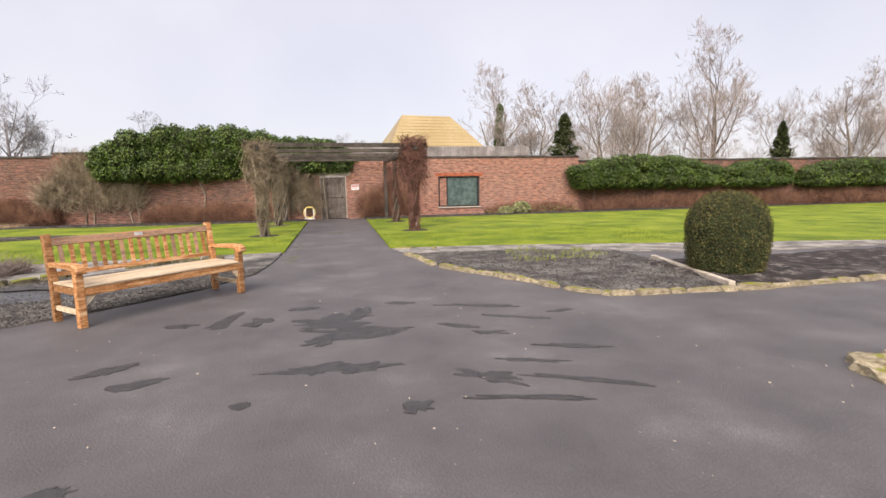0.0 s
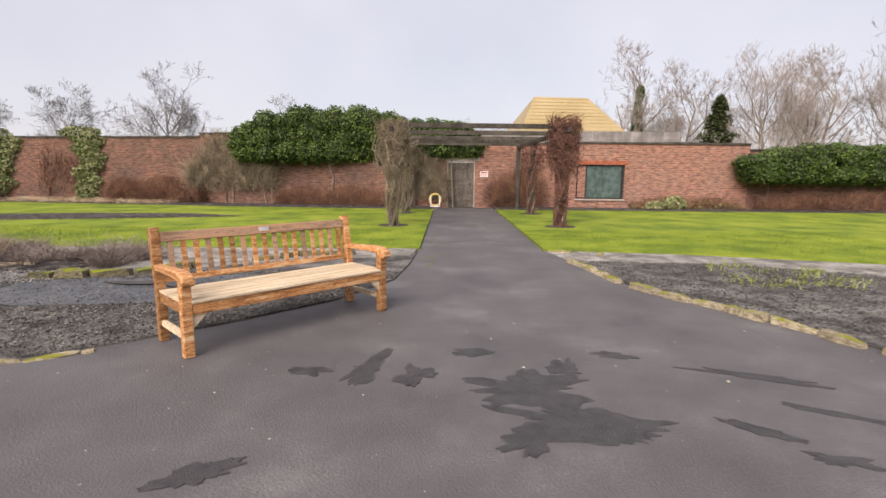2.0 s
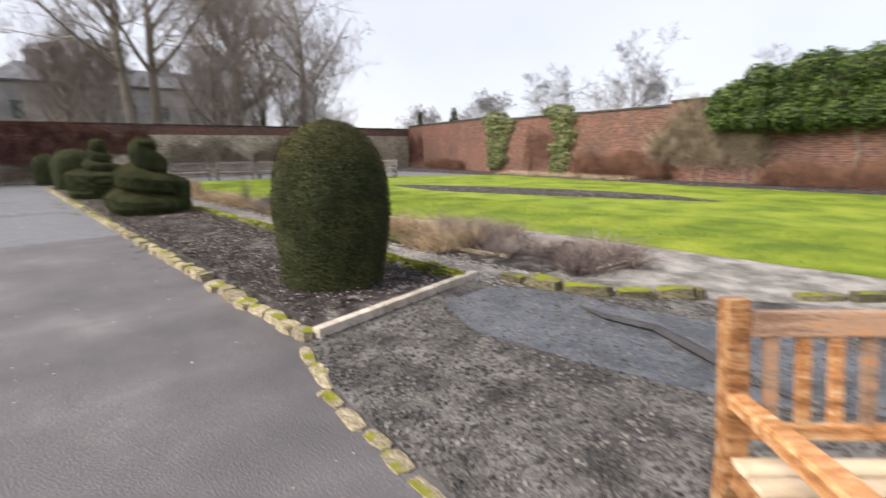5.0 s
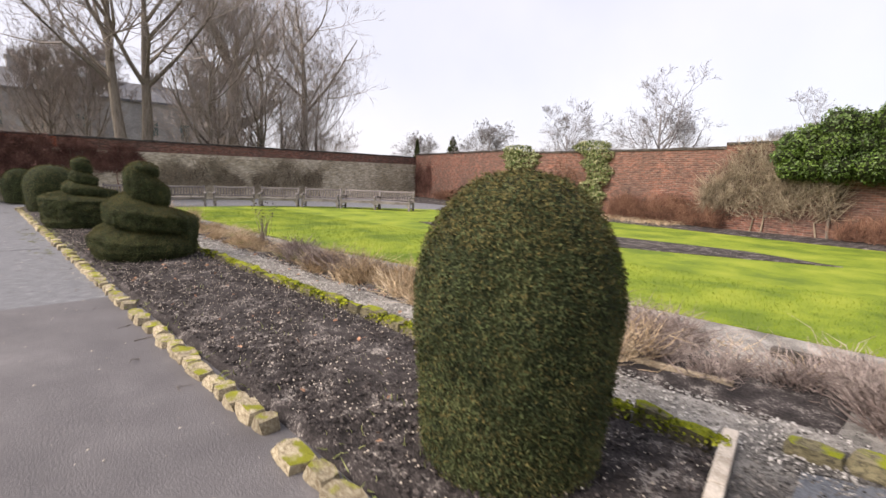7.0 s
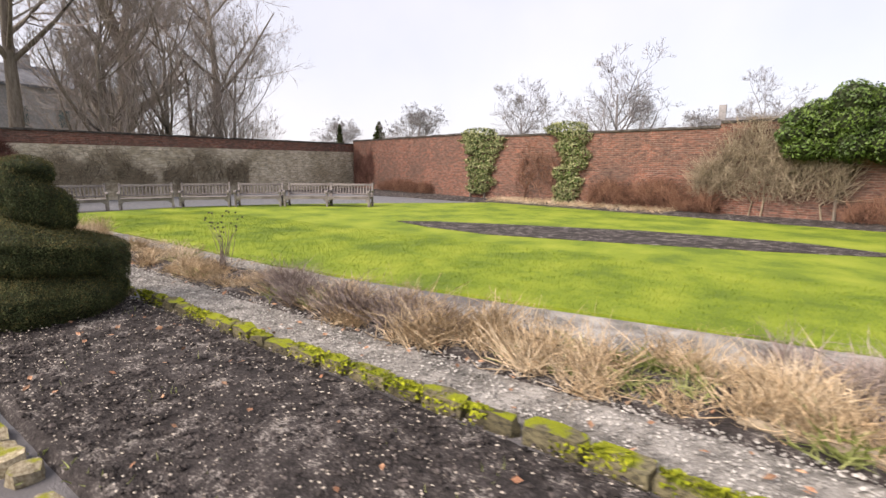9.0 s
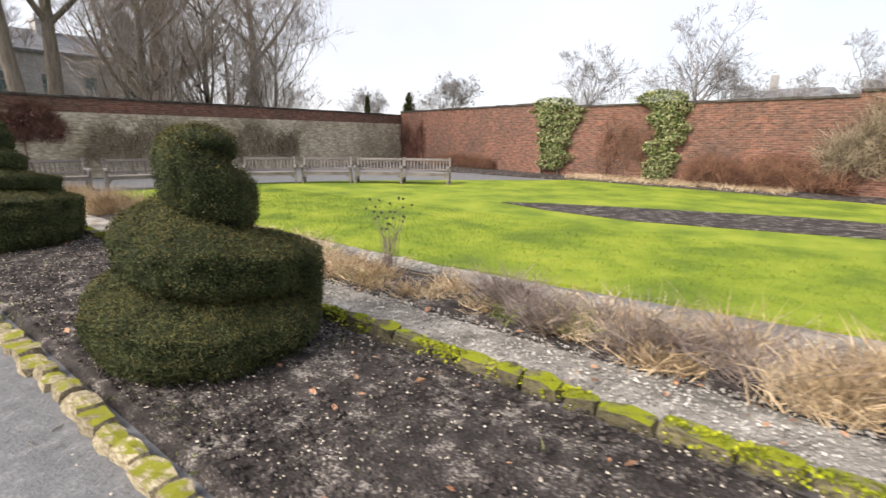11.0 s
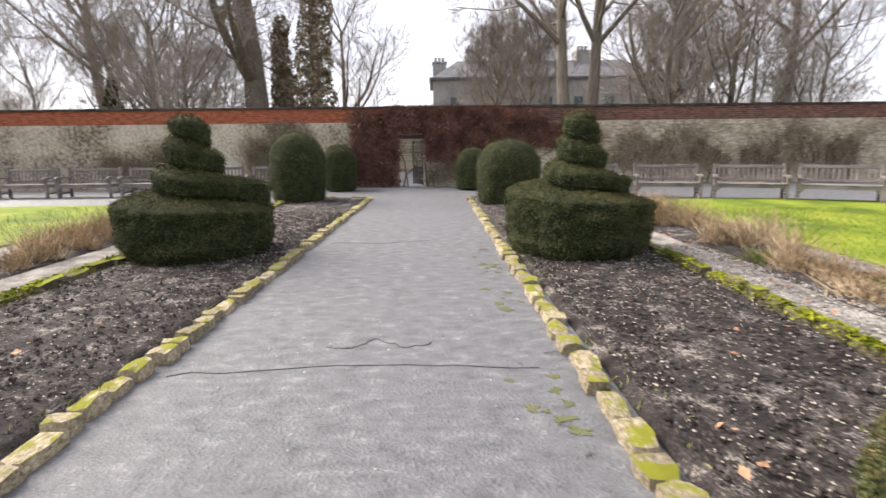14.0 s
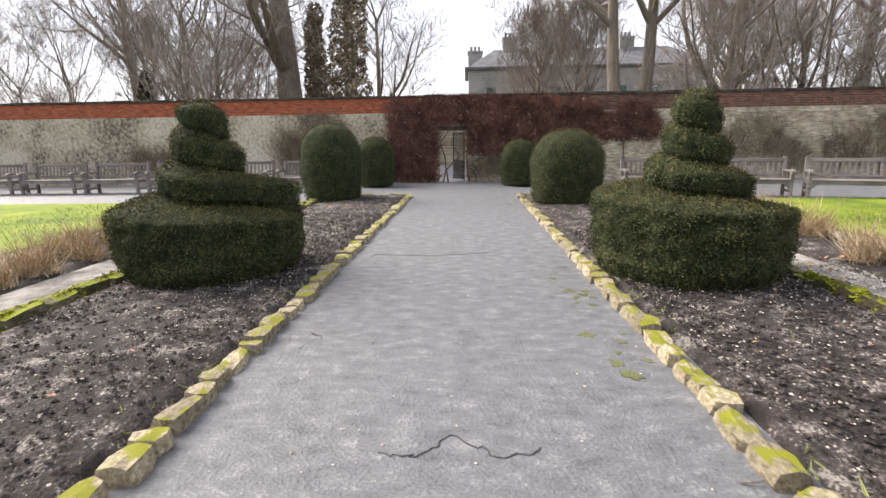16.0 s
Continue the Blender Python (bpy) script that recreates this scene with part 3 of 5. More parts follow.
def crack(name, pts, seed, width=0.012):
    """A raised ragged seam of tar along a line."""
    r = np.random.default_rng(seed)
    line = []
    for (x0, y0), (x1, y1) in zip(pts, pts[1:]):
        for k in range(8):
            q = k / 8
            line.append((x0 + (x1 - x0) * q + r.normal(0, 0.012), y0 + (y1 - y0) * q + r.normal(0, 0.012)))
    bm, rows = bmesh.new(), []
    for i, (x, y) in enumerate(line):
        (xa, ya), (xb, yb) = line[max(i - 1, 0)], line[min(i + 1, len(line) - 1)]
        ln = math.hypot(xb - xa, yb - ya) + 1e-6
        nx, ny, w = -(yb - ya) / ln, (xb - xa) / ln, width * r.uniform(0.3, 1.1)
        rows.append([bm.verts.new((x + nx * q * w, y + ny * q * w, 0.006 if q == 0 else -0.004)) for q in (-1, 0, 1)])
    for p0, p1 in zip(rows, rows[1:]):
        for k in (0, 1):
            bm.faces.new((p0[k], p0[k + 1], p1[k + 1], p1[k]))
    bmesh.ops.recalc_face_normals(bm, faces=bm.faces)
    return tagged(new(name, mesh_of(name, bm, TARMAC_PATCH)), "dark crack across the path", "crack", kind="structure")


crack("path_crack", [(-18.44, 3.42), (-18.42, 3.6), (-18.6, 3.75), (-18.42, 3.98), (-18.52, 4.2)], 5, 0.016)
crack("path_crack", [(-18.02, 2.45), (-18.14, 3.7), (-18.04, 5.05)], 6, 0.004)
crack("path_crack", [(-22.6, 2.6), (-22.5, 3.4), (-22.7, 4.2)], 7, 0.01)
crack("path_crack", [(-0.6, 11.5), (0.1, 11.9), (0.8, 11.6)], 9, 0.012)

# ---- walls ----


def wall_run(name, p, q, height, thick, material, label, cuts=(), coping=True):
    """A straight wall from p to q, its face along local x; cuts are openings (x0, x1, z0, z1) right through it."""
    length = math.hypot(q[0] - p[0], q[1] - p[1])
    turn = math.degrees(math.atan2(q[1] - p[1], q[0] - p[0]))
    bm = bmesh.new()
    xs = sorted({0.0, length, *(c for cut in cuts for c in cut[:2])})
    for a, b in zip(xs, xs[1:]):
        mids = [c for c in cuts if c[0] <= a and c[1] >= b]
        if mids:
            z0, z1 = mids[0][2:]
            if z0 > 0:
                box(bm, a, b, 0, thick, -0.3, z0)
            box(bm, a, b, 0, thick, z1, height)
        else:
            box(bm, a, b, 0, thick, -0.3, height)
    ob = tagged(new(name, mesh_of(name, bm, material)), label, "wall", kind="structure")
    ob.matrix_basis = pose(p[0], p[1], 0, 0, 0, turn)
    if coping:
        cb = bmesh.new()
        r = random.Random(len(name))
        x = 0.0
        while x < length:
            w = min(r.uniform(0.5, 0.8), length - x)
            h = r.uniform(0.07, 0.1)
            box(cb, x + 0.004, x + w - 0.004, -0.05, thick + 0.05, height, height + h, 0.012)
            x += w
        part("coping", cb, COPING, ob, "dark weathered coping stones")
    return ob


D0 = (-2.0, 22.75)
CORNER = (WALL_W, north_wall_y(WALL_W))
STEP = (-22.5, north_wall_y(-22.5))
MID = (-11.6, north_wall_y(-11.6))
wall_run("wall_north_corner", CORNER, STEP, 3.12, 0.35, BRICK_N, "old red-brown brick garden wall, a little higher")
wall_run("wall_north_middle", STEP, MID, 2.95, 0.35, BRICK_N, "old red-brown brick garden wall with dark coping")
wall_run("wall_north_hedge", MID, D0, 3.1, 0.35, BRICK_N, "old brick garden wall under the overhanging ivy")
wall_run("wall_north_door", D0, (4.1, 22.75), 2.72, 0.4, BRICK_HOUSE, "brick wall with the plank door in it", cuts=[(1.55, 2.75, 0.0, 2.0)])
wall_run("wall_north_window", (4.1, 22.75), (12.6, 22.75), 2.78, 0.4, BRICK_HOUSE, "orange-red brick building front with one window", cuts=[(1.05, 3.15, 0.42, 1.9)])
wall_run("wall_north_east", (12.6, 22.75), (36, 21.2), 2.55, 0.35, BRICK_N, "old brick wall under overgrown ivy")
wall_run("wall_east", (36, 21.2), (36, -19), 2.6, 0.35, BRICK_N, "plain old brick wall closing the garden")
wall_run("wall_south", (36, -19), (WALL_W, -19), 2.8, 0.35, BRICK_N, "plain old brick wall closing the garden")

GY0, GY1, GH = 2.82, 3.78, 1.86
wall_run("wall_west_render", (WALL_W, -19), (WALL_W, 1.35), 2.42, 0.45, RENDER_W, "stained cream lime-rendered garden wall", coping=False)
wall_run("wall_west_gate", (WALL_W, 1.35), (WALL_W, 7.0), 2.42, 0.45, RUBBLE, "stone wall round the gate opening", cuts=[(GY0 - 1.35, GY1 - 1.35, 0.0, GH)], coping=False)
wall_run("wall_west_rubble", (WALL_W, 7.0), (WALL_W, CORNER[1] + 0.4), 2.42, 0.45, RUBBLE, "limewashed rubble stone wall", coping=False)
for nm, y0, y1, brick, lb in (("wall_west_band", -19, 7.0, BRICK_BAND, "bright red brick courses along the wall top"), ("wall_west_band_north", 7.0, CORNER[1] + 0.4, BRICK_N, "dull weathered brick courses along the wall top")):
    upper = wall_run(nm, (WALL_W - 0.02, y0), (WALL_W - 0.02, y1), 0.5, 0.42, brick, lb)
    upper.matrix_basis = Matrix.Translation((0, 0, 2.422)) @ upper.matrix_basis
    for v in upper.data.vertices:
        v.co.z = max(v.co.z, 0.0)

# ---- topiary ----


def revolve(profile, segs, wob, seed, spiral=None):
    """A clipped shape: rings of the given (radius, height) profile, uneven as clipping leaves it. spiral(angle, z) scales the radius."""
    verts, faces = [], []
    for r, z in profile:
        for k in range(segs):
            a = 2 * math.pi * k / segs
            q = r * (spiral(a, z) if spiral else 1.0)
            q *= 1 + wob * noise.noise(Vector((math.cos(a) * 2.2, math.sin(a) * 2.2, z * 2.4 + seed))) + 0.4 * wob * noise.noise(Vector((math.cos(a) * 7, math.sin(a) * 7, z * 7 + seed)))
            verts.append((q * math.cos(a), q * math.sin(a), z))
    rings = len(profile)
    for i in range(rings - 1):
        for k in range(segs):
            k2 = (k + 1) % segs
            faces.append((i * segs + k, i * segs + k2, (i + 1) * segs + k2, (i + 1) * segs + k))
    faces.append(tuple((rings - 1) * segs + k for k in range(segs)))
    faces.append(tuple(k for k in reversed(range(segs))))
    return verts, faces


def topiary(name, verts, faces, count, size, m, label, seed, bronze=0.12):
    r = np.random.default_rng(seed)
    ob = thing(name, m, label, "topiary")
    # solid dark core just inside the sprigs, coloured as their shaded depth
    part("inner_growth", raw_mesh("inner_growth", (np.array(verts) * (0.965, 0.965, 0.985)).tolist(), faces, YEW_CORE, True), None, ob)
    p, n = surface_points(verts, faces, count, r)
    up = n[:, 2] > 0.35
    tips = (r.random(count) < bronze) | (up & (r.random(count) < 0.45))
    low = ~tips
    jit = r.normal(0, 0.012, (count, 1))
    p = p + n * jit
    part("foliage", quads("foliage", p[low], n[low], size, r, YEW, 0.38, 0.75), None, ob, "dense dark green clipped yew sprigs")
    part("bronze_growth", quads("bronze_growth", p[tips], n[tips], size * 0.95, r, YEW_TIP, 0.38, 0.75, 0.006), None, ob, "bronzed yew shoot tips")
    stem_v, stem_f = [], []
    tube(stem_v, stem_f, [Vector((0, 0, -0.05)), Vector((0.01, 0, 0.1)), Vector((0, 0.01, 0.3))], [0.07, 0.06, 0.05], 7)
    part("stem", raw_mesh("stem", stem_v, stem_f, BARK), None, ob)
    return ob


def dome_profile(r, h, foot=0.86):
    pts = []
    for i in range(30):
        q = i / 29
        z = 0.04 + (h - 0.04) * q
        if q < 0.5:
            rad = r * (foot + (1 - foot) * math.sin(math.pi * q))
        else:
            rad = r * math.sqrt(max(0.0, 1 - ((q - 0.5) / 0.5) ** 2.4))
        pts.append((max(rad, 0.01), z))
    return pts


def along(stops, q):
    """A value between two of the given (place, value) stops."""
    if q <= stops[0][0]:
        return stops[0][1]
    for (s0, r0), (s1, r1) in zip(stops, stops[1:]):
        if q <= s1:
            return r0 + (r1 - r0) * (q - s0) / (s1 - s0)
    return stops[-1][1]


def spiral_form(big, h, phase, seed, base, pitch, shelf):
    """A drum out of which one ledge climbs clockwise round the axis, undercut below and sloping above; shelf gives its radius turn by turn."""
    segs, rings = 120, 150
    verts, faces = [], []
    for i in range(rings):
        q = i / (rings - 1)
        z = 0.03 + (h - 0.03) * q
        for k in range(segs):
            a = 2 * math.pi * k / segs
            c = ((phase - a) / (2 * math.pi)) % 1.0
            lump = 0.05 * noise.noise(Vector((math.cos(a) * 1.7, math.sin(a) * 1.7, z * 2.0 + seed * 3)))
            v = (q - base) / pitch - c + lump
            n = math.floor(v) if v >= 0 else -1
            fr = v - n
            rad, above = along(shelf, n + c), along(shelf, n + 1 + c)
            if n == -1:
                rad = 1.0
                fr = max(0.3, fr)
                if q < 0.1:
                    rad *= 0.88 + 1.2 * q
            if fr < 0.2:
                rad *= 0.78 + 0.22 * math.sin(math.pi / 2 * fr / 0.2)
            elif fr > 0.62:
                t = (fr - 0.62) / 0.38
                rad += (min(rad, above * 0.8) - rad) * t ** 1.5
            if q > 0.93:
                rad *= math.sqrt(max(0.02, 1 - ((q - 0.93) / 0.07) ** 2))
            rad *= big * (1 + 0.07 * noise.noise(Vector((math.cos(a) * 2.4, math.sin(a) * 2.4, z * 2.5 + seed))) + 0.06 * noise.noise(Vector((math.cos(a) * 8, math.sin(a) * 8, z * 8 + seed))))
            verts.append((rad * math.cos(a), rad * math.sin(a), z))
    for i in range(rings - 1):
        for k in range(segs):
            k2 = (k + 1) % segs
            faces.append((i * segs + k, i * segs + k2, (i + 1) * segs + k2, (i + 1) * segs + k))
    faces.append(tuple((rings - 1) * segs + k for k in range(segs)))
    faces.append(tuple(k for k in reversed(range(segs))))
    return verts, faces


LOOSE = ((0, 0.9), (0.3, 0.76), (0.75, 0.64), (0.95, 0.44), (1.15, 0.34), (2.0, 0.31), (2.6, 0.28), (3.2, 0.25))
TIGHT = ((0, 0.62), (0.35, 0.52), (1.0, 0.40), (1.6, 0.30), (2.2, 0.25), (3.4, 0.2))
for x, y, big, h, ph, sd, base, pitch, shelf in ((-15.78, 6.18, 0.85, 1.74, 40, 3, 0.24, 0.31, LOOSE), (-21.6, 6.1, 0.93, 1.86, 110, 5, 0.40, 0.17, TIGHT), (-21.7, 1.0, 0.95, 1.86, 100, 8, 0.38, 0.2, TIGHT)):
    vs, fs = spiral_form(big, h, radians(ph), sd, base, pitch, shelf)
    topiary("spiral_topiary", vs, fs, 120000 if sd == 3 else 60000, 0.0098 if sd == 3 else 0.0135, pose(x, y, 0.03), "yew clipped into a spiral with a wide foot, in bare soil", sd, 0.14)
for nm, x, y, r0, h, sd, bz, lb in (("domed_yew", -7.22, 6.14, 0.58, 1.72, 11, 0.22, "tall domed clipped yew with bronzed tips, in bare soil"), ("domed_yew", 5.65, 5.35, 0.56, 1.22, 12, 0.45, "squat domed clipped yew at the bed corner"), ("domed_yew", -28.7, 0.45, 0.76, 1.9, 13, 0.04, "dark domed clipped yew beside the path"), ("domed_yew", -32.6, 0.85, 0.6, 1.6, 14, 0.04, "small dark domed yew near the gate"), ("domed_yew", -32.5, 5.5, 0.62, 1.45, 15, 0.04, "small dark domed yew near the gate"), ("domed_yew", -27.7, 6.05, 0.82, 1.64, 16, 0.35, "broad domed yew with olive tips beside the path")):
    vs, fs = revolve(dome_profile(r0, h), 60, 0.05, sd)
    topiary(nm, vs, fs, 84000 if sd == 11 else 16000, 0.0105 if sd == 11 else 0.016, pose(x, y, 0.02), lb, sd, bz)

# ---- teak bench ----


def plank(x0, x1, y0, y1, z0, z1, bevel=0.006):
    return boxes((x0, x1, y0, y1, z0, z1), bevel=bevel)


def arm_shape(x, width):
    """A scrolled armrest, running from the back (+y) to the front (-y), with a rounded nose."""
    bm = bmesh.new()
    prof = [(0.30, 0.645, 0.60), (0.15, 0.652, 0.605), (0.0, 0.66, 0.607), (-0.15, 0.668, 0.61), (-0.27, 0.668, 0.598), (-0.335, 0.66, 0.572), (-0.375, 0.64, 0.563), (-0.392, 0.61, 0.575)]
    rings = []
    for k, (y, top, low) in enumerate(prof):
        w = width * (0.75 + 0.35 * min(1, k / 4))
        rings.append([bm.verts.new((x + sx * w / 2 * q, y, z)) for sx, z, q in ((-1, low, 0.9), (-1, top - 0.012, 1), (-0.75, top, 1), (0.75, top, 1), (1, top - 0.012, 1), (1, low, 0.9))])
    for a, b in zip(rings, rings[1:]):
        for k in range(6):
            bm.faces.new((a[k], a[(k + 1) % 6], b[(k + 1) % 6], b[k]))
    bm.faces.new(rings[0])
    bm.faces.new(rings[-1][::-1])
    bmesh.ops.recalc_face_normals(bm, faces=bm.faces)
    return bm


def build_bench(name, m, length, wood, seat_wood, rail_wood, label, slats, plaque, group=""):
    """A garden bench: the front towards -y, its feet on z = 0."""
    ob = thing(name, m, label, "bench", group)
    hl = length / 2
    for sx in (-1, 1):
        x0 = sx * (hl - 0.04)
        part("front_leg", plank(x0 - 0.038, x0 + 0.038, -0.33, -0.255, 0.0, 0.60, 0.008), wood, ob)
        bm = boxes((x0 - 0.036, x0 + 0.036, 0.235, 0.31, 0.0, 0.44), bevel=0.007)
        box(bm, x0 - 0.036, x0 + 0.036, 0.235, 0.31, 0.43, 0.96, 0.007, Matrix.Translation((0, 0.235, 0.43)) @ Matrix.Rotation(radians(-9), 4, "X") @ Matrix.Translation((0, -0.235, -0.43)))
        part("back_leg", bm, wood, ob)
        part("armrest", arm_shape(x0, 0.085), wood, ob)
        part("side_stretcher", plank(x0 - 0.018, x0 + 0.018, -0.26, 0.24, 0.13, 0.18, 0.004), seat_wood, ob)
        part("side_rail", plank(x0 - 0.018, x0 + 0.018, -0.26, 0.24, 0.335, 0.41, 0.004), wood, ob)
        bm = bmesh.new()
        tri = [(x0 - sx * 0.04, -0.31, 0.335), (x0 - sx * 0.16, -0.31, 0.335), (x0 - sx * 0.10, -0.31, 0.275), (x0 - sx * 0.04, -0.31, 0.22)]
        a = [bm.verts.new(p) for p in tri]
        b = [bm.verts.new((p[0], p[1] + 0.04, p[2])) for p in tri]
        bm.faces.new(a)
        bm.faces.new(b[::-1])
        for k in range(4):
            bm.faces.new((a[k], a[(k + 1) % 4], b[(k + 1) % 4], b[k]))
        bmesh.ops.recalc_face_normals(bm, faces=bm.faces)
        part("corner_bracket", bm, seat_wood, ob)
    part("front_rail", plank(-hl + 0.078, hl - 0.078, -0.325, -0.29, 0.33, 0.415, 0.006), wood, ob)
    part("back_rail", plank(-hl + 0.076, hl - 0.076, 0.25, 0.285, 0.335, 0.41, 0.005), wood, ob)
    for k in range(6):
        y = -0.335 + k * 0.098
        part("seat_slat", plank(-hl + 0.02 if k else -hl + 0.075, hl - 0.02 if k else hl - 0.075, y, y + 0.086, 0.417, 0.44, 0.006), seat_wood, ob)
    lean = Matrix.Translation((0, 0.26, 0.43)) @ Matrix.Rotation(radians(-9), 4, "X")
    bm = bmesh.new()
    box(bm, -hl + 0.076, hl - 0.076, -0.02, 0.02, 0.40, 0.485, 0.008, lean)
    top = part("top_rail", bm, rail_wood, ob, "weathered wide top rail")
    bm = bmesh.new()
    box(bm, -hl + 0.076, hl - 0.076, -0.018, 0.018, 0.06, 0.11, 0.005, lean)
    part("lower_back_rail", bm, wood, ob)
    gap = (length - 0.2) / slats
    for k in range(slats):
        x = -hl + 0.1 + gap * (k + 0.5)
        bm = bmesh.new()
        box(bm, x - 0.0225, x + 0.0225, -0.009, 0.009, 0.105, 0.405, 0.003, lean)
        part("back_slat", bm, (wood if k % 3 else rail_wood), ob)
    if plaque:
        bm = bmesh.new()
        box(bm, -0.055, 0.045, -0.026, -0.0205, 0.425, 0.467, 0.001, lean)
        part("plaque", bm, BRASS, top, "small pale metal memorial plaque")
    return ob


build_bench("garden_bench", pose(-2.21, 5.74, 0.002, 0, 0, 46), 1.98, TEAK, TEAK_PALE, TEAK_GREY, "orange teak garden bench with bleached seat slats", 17, True)
old = build_bench("park_bench", pose(-23.3, 17.9, 0.0, 0, 0, 31), 1.72, OLD_WOOD, OLD_WOOD, OLD_WOOD, "weathered silvery wooden bench at the lawn edge", 13, False, "benches along the garden edge")
for x, y, a in ((-24.7, 17.0, 36), (-26.1, 15.8, 45), (-27.3, 14.3, 55), (-28.2, 12.6, 66), (-28.9, 10.7, 75), (-29.6, 8.75, 84), (-31.2, -0.95, 90), (-31.2, -2.95, 90), (-31.2, -4.95, 90), (-31.2, -6.95, 90), (-31.2, -8.95, 90), (-31.2, -10.95, 90)):
    copy_thing(old, pose(x, y, 0.0, 0, 0, a))

# ---- climbers and hedges ----


def blob_leaves(name, blobs, count, size, material, seed, flat=1.0):
    """Leaves over a lumpy mass of overlapping rounded clumps (centre, radii)."""
    r = np.random.default_rng(seed)
    w = np.array([b[1][0] * b[1][2] + b[1][0] * b[1][1] for b in blobs])
    pick = r.choice(len(blobs), count, p=w / w.sum())
    c = np.array([b[0] for b in blobs])[pick]
    rad = np.array([b[1] for b in blobs])[pick]
    d = r.normal(0, 1, (count, 3))
    d /= np.linalg.norm(d, axis=1, keepdims=True)
    lump = np.array([0.2 * noise.noise(Vector(tuple(c[i] * 0.4 + d[i] * 2.5))) for i in range(count)])[:, None]
    p = c + d * rad * (r.uniform(0.86, 1.06, (count, 1)) + lump)
    return quads(name, p, d, size, r, material, 0.6, 0.7)


def hedge(name, x0, x1, y, z0, z1, depth, count, seed, label, m_leaf=IVY, size=0.045):
    r = random.Random(seed)
    blobs = []
    n = max(3, int((x1 - x0) / 0.55))
    for k in range(n):
        q = (k + 0.5) / n
        arch = math.sin(math.pi * min(1, max(0, q))) ** 0.45
        top = z0 + (z1 - z0) * (0.45 + 0.55 * arch) * r.uniform(0.9, 1.05)
        for zz in (0.2, 0.5, 0.8):
            blobs.append(((x0 + (x1 - x0) * q + r.uniform(-0.2, 0.2), y + r.uniform(-0.3, 0.15) * depth, z0 + (top - z0) * zz), (0.55, depth * r.uniform(0.75, 1.1), (top - z0) * 0.3)))
    ob = thing(name, pose(0, 0, 0), label, "climber")
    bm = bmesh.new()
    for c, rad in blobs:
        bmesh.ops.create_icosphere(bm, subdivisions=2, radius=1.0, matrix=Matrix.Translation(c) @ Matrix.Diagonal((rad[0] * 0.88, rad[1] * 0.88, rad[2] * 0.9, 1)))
    # same dark core, painted shade behind the ivy leaves
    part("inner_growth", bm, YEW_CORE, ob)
    part("foliage", blob_leaves("foliage", blobs, count, size, m_leaf, seed), None, ob, "dense glossy evergreen leaves")
    for k in range(max(2, n // 4)):
        v2, f2 = [], []
        x = x0 + (x1 - x0) * (k + 0.5) / max(2, n // 4)
        yy = north_wall_y(x) - 0.06
        tube(v2, f2, [Vector((x, yy, -0.05)), Vector((x + r.uniform(-0.2, 0.2), yy, z0 * 0.6)), Vector((x + r.uniform(-0.3, 0.3), yy, z0 + 0.4))], [0.05, 0.04, 0.03], 6)
        part("main_stem", raw_mesh("main_stem", v2, f2, BARK), None, ob)
    return ob


hedge("wall_ivy", -9.6, -1.6, 23.2, 2.0, 4.1, 0.8, 52000, 21, "huge dark green ivy mound over the wall")
hedge("wall_ivy", -3.4, 0.9, 22.95, 2.2, 3.75, 0.6, 18000, 22, "dark green ivy over the wall above the door")
hedge("wall_ivy", 12.0, 20.3, 22.2, 1.25, 2.75, 0.75, 40000, 23, "dark green ivy bank hanging over the brick wall")
hedge("wall_ivy", 20.6, 25.0, 21.9, 1.2, 2.45, 0.7, 16000, 24, "dark green ivy clump on the wall")
hedge("wall_ivy", 25.3, 34.0, 21.5, 1.1, 2.5, 0.7, 22000, 25, "dark green ivy clump on the wall")


def ivy_column(x, wide, top, seed, foot):
    y = north_wall_y(x) - 0.16
    r = random.Random(seed)
    blobs = [((x + r.uniform(-0.2, 0.2) * wide, y, foot + (top - foot) * (k + 0.5) / 9), (wide * r.uniform(0.42, 0.6) * (1.25 if k > 5 else 0.85), 0.26, (top - foot) * 0.09)) for k in range(9)]
    ob = thing("variegated_ivy", pose(0, 0, 0), "pale variegated ivy column climbing the brick wall", "climber")
    part("foliage", blob_leaves("foliage", blobs, 6500, 0.045, VARIEGATED, seed), None, ob)
    part("shaded_foliage", blob_leaves("shaded_foliage", [(c, tuple(0.85 * v for v in q)) for c, q in blobs], 1800, 0.06, IVY, seed + 1), None, ob)
    v2, f2 = [], []
    tube(v2, f2, [Vector((x, y + 0.08, -0.05)), Vector((x + 0.05, y + 0.08, top * 0.5)), Vector((x, y + 0.08, top * 0.9))], [0.05, 0.04, 0.02], 6)
    part("stem", raw_mesh("stem", v2, f2, BARK), None, ob)


ivy_column(-21.7, 1.8, 3.3, 31, 0.35)
ivy_column(-17.1, 1.35, 3.35, 32, 0.05)
ivy_column(-22.6, 0.6, 3.1, 33, 2.2)


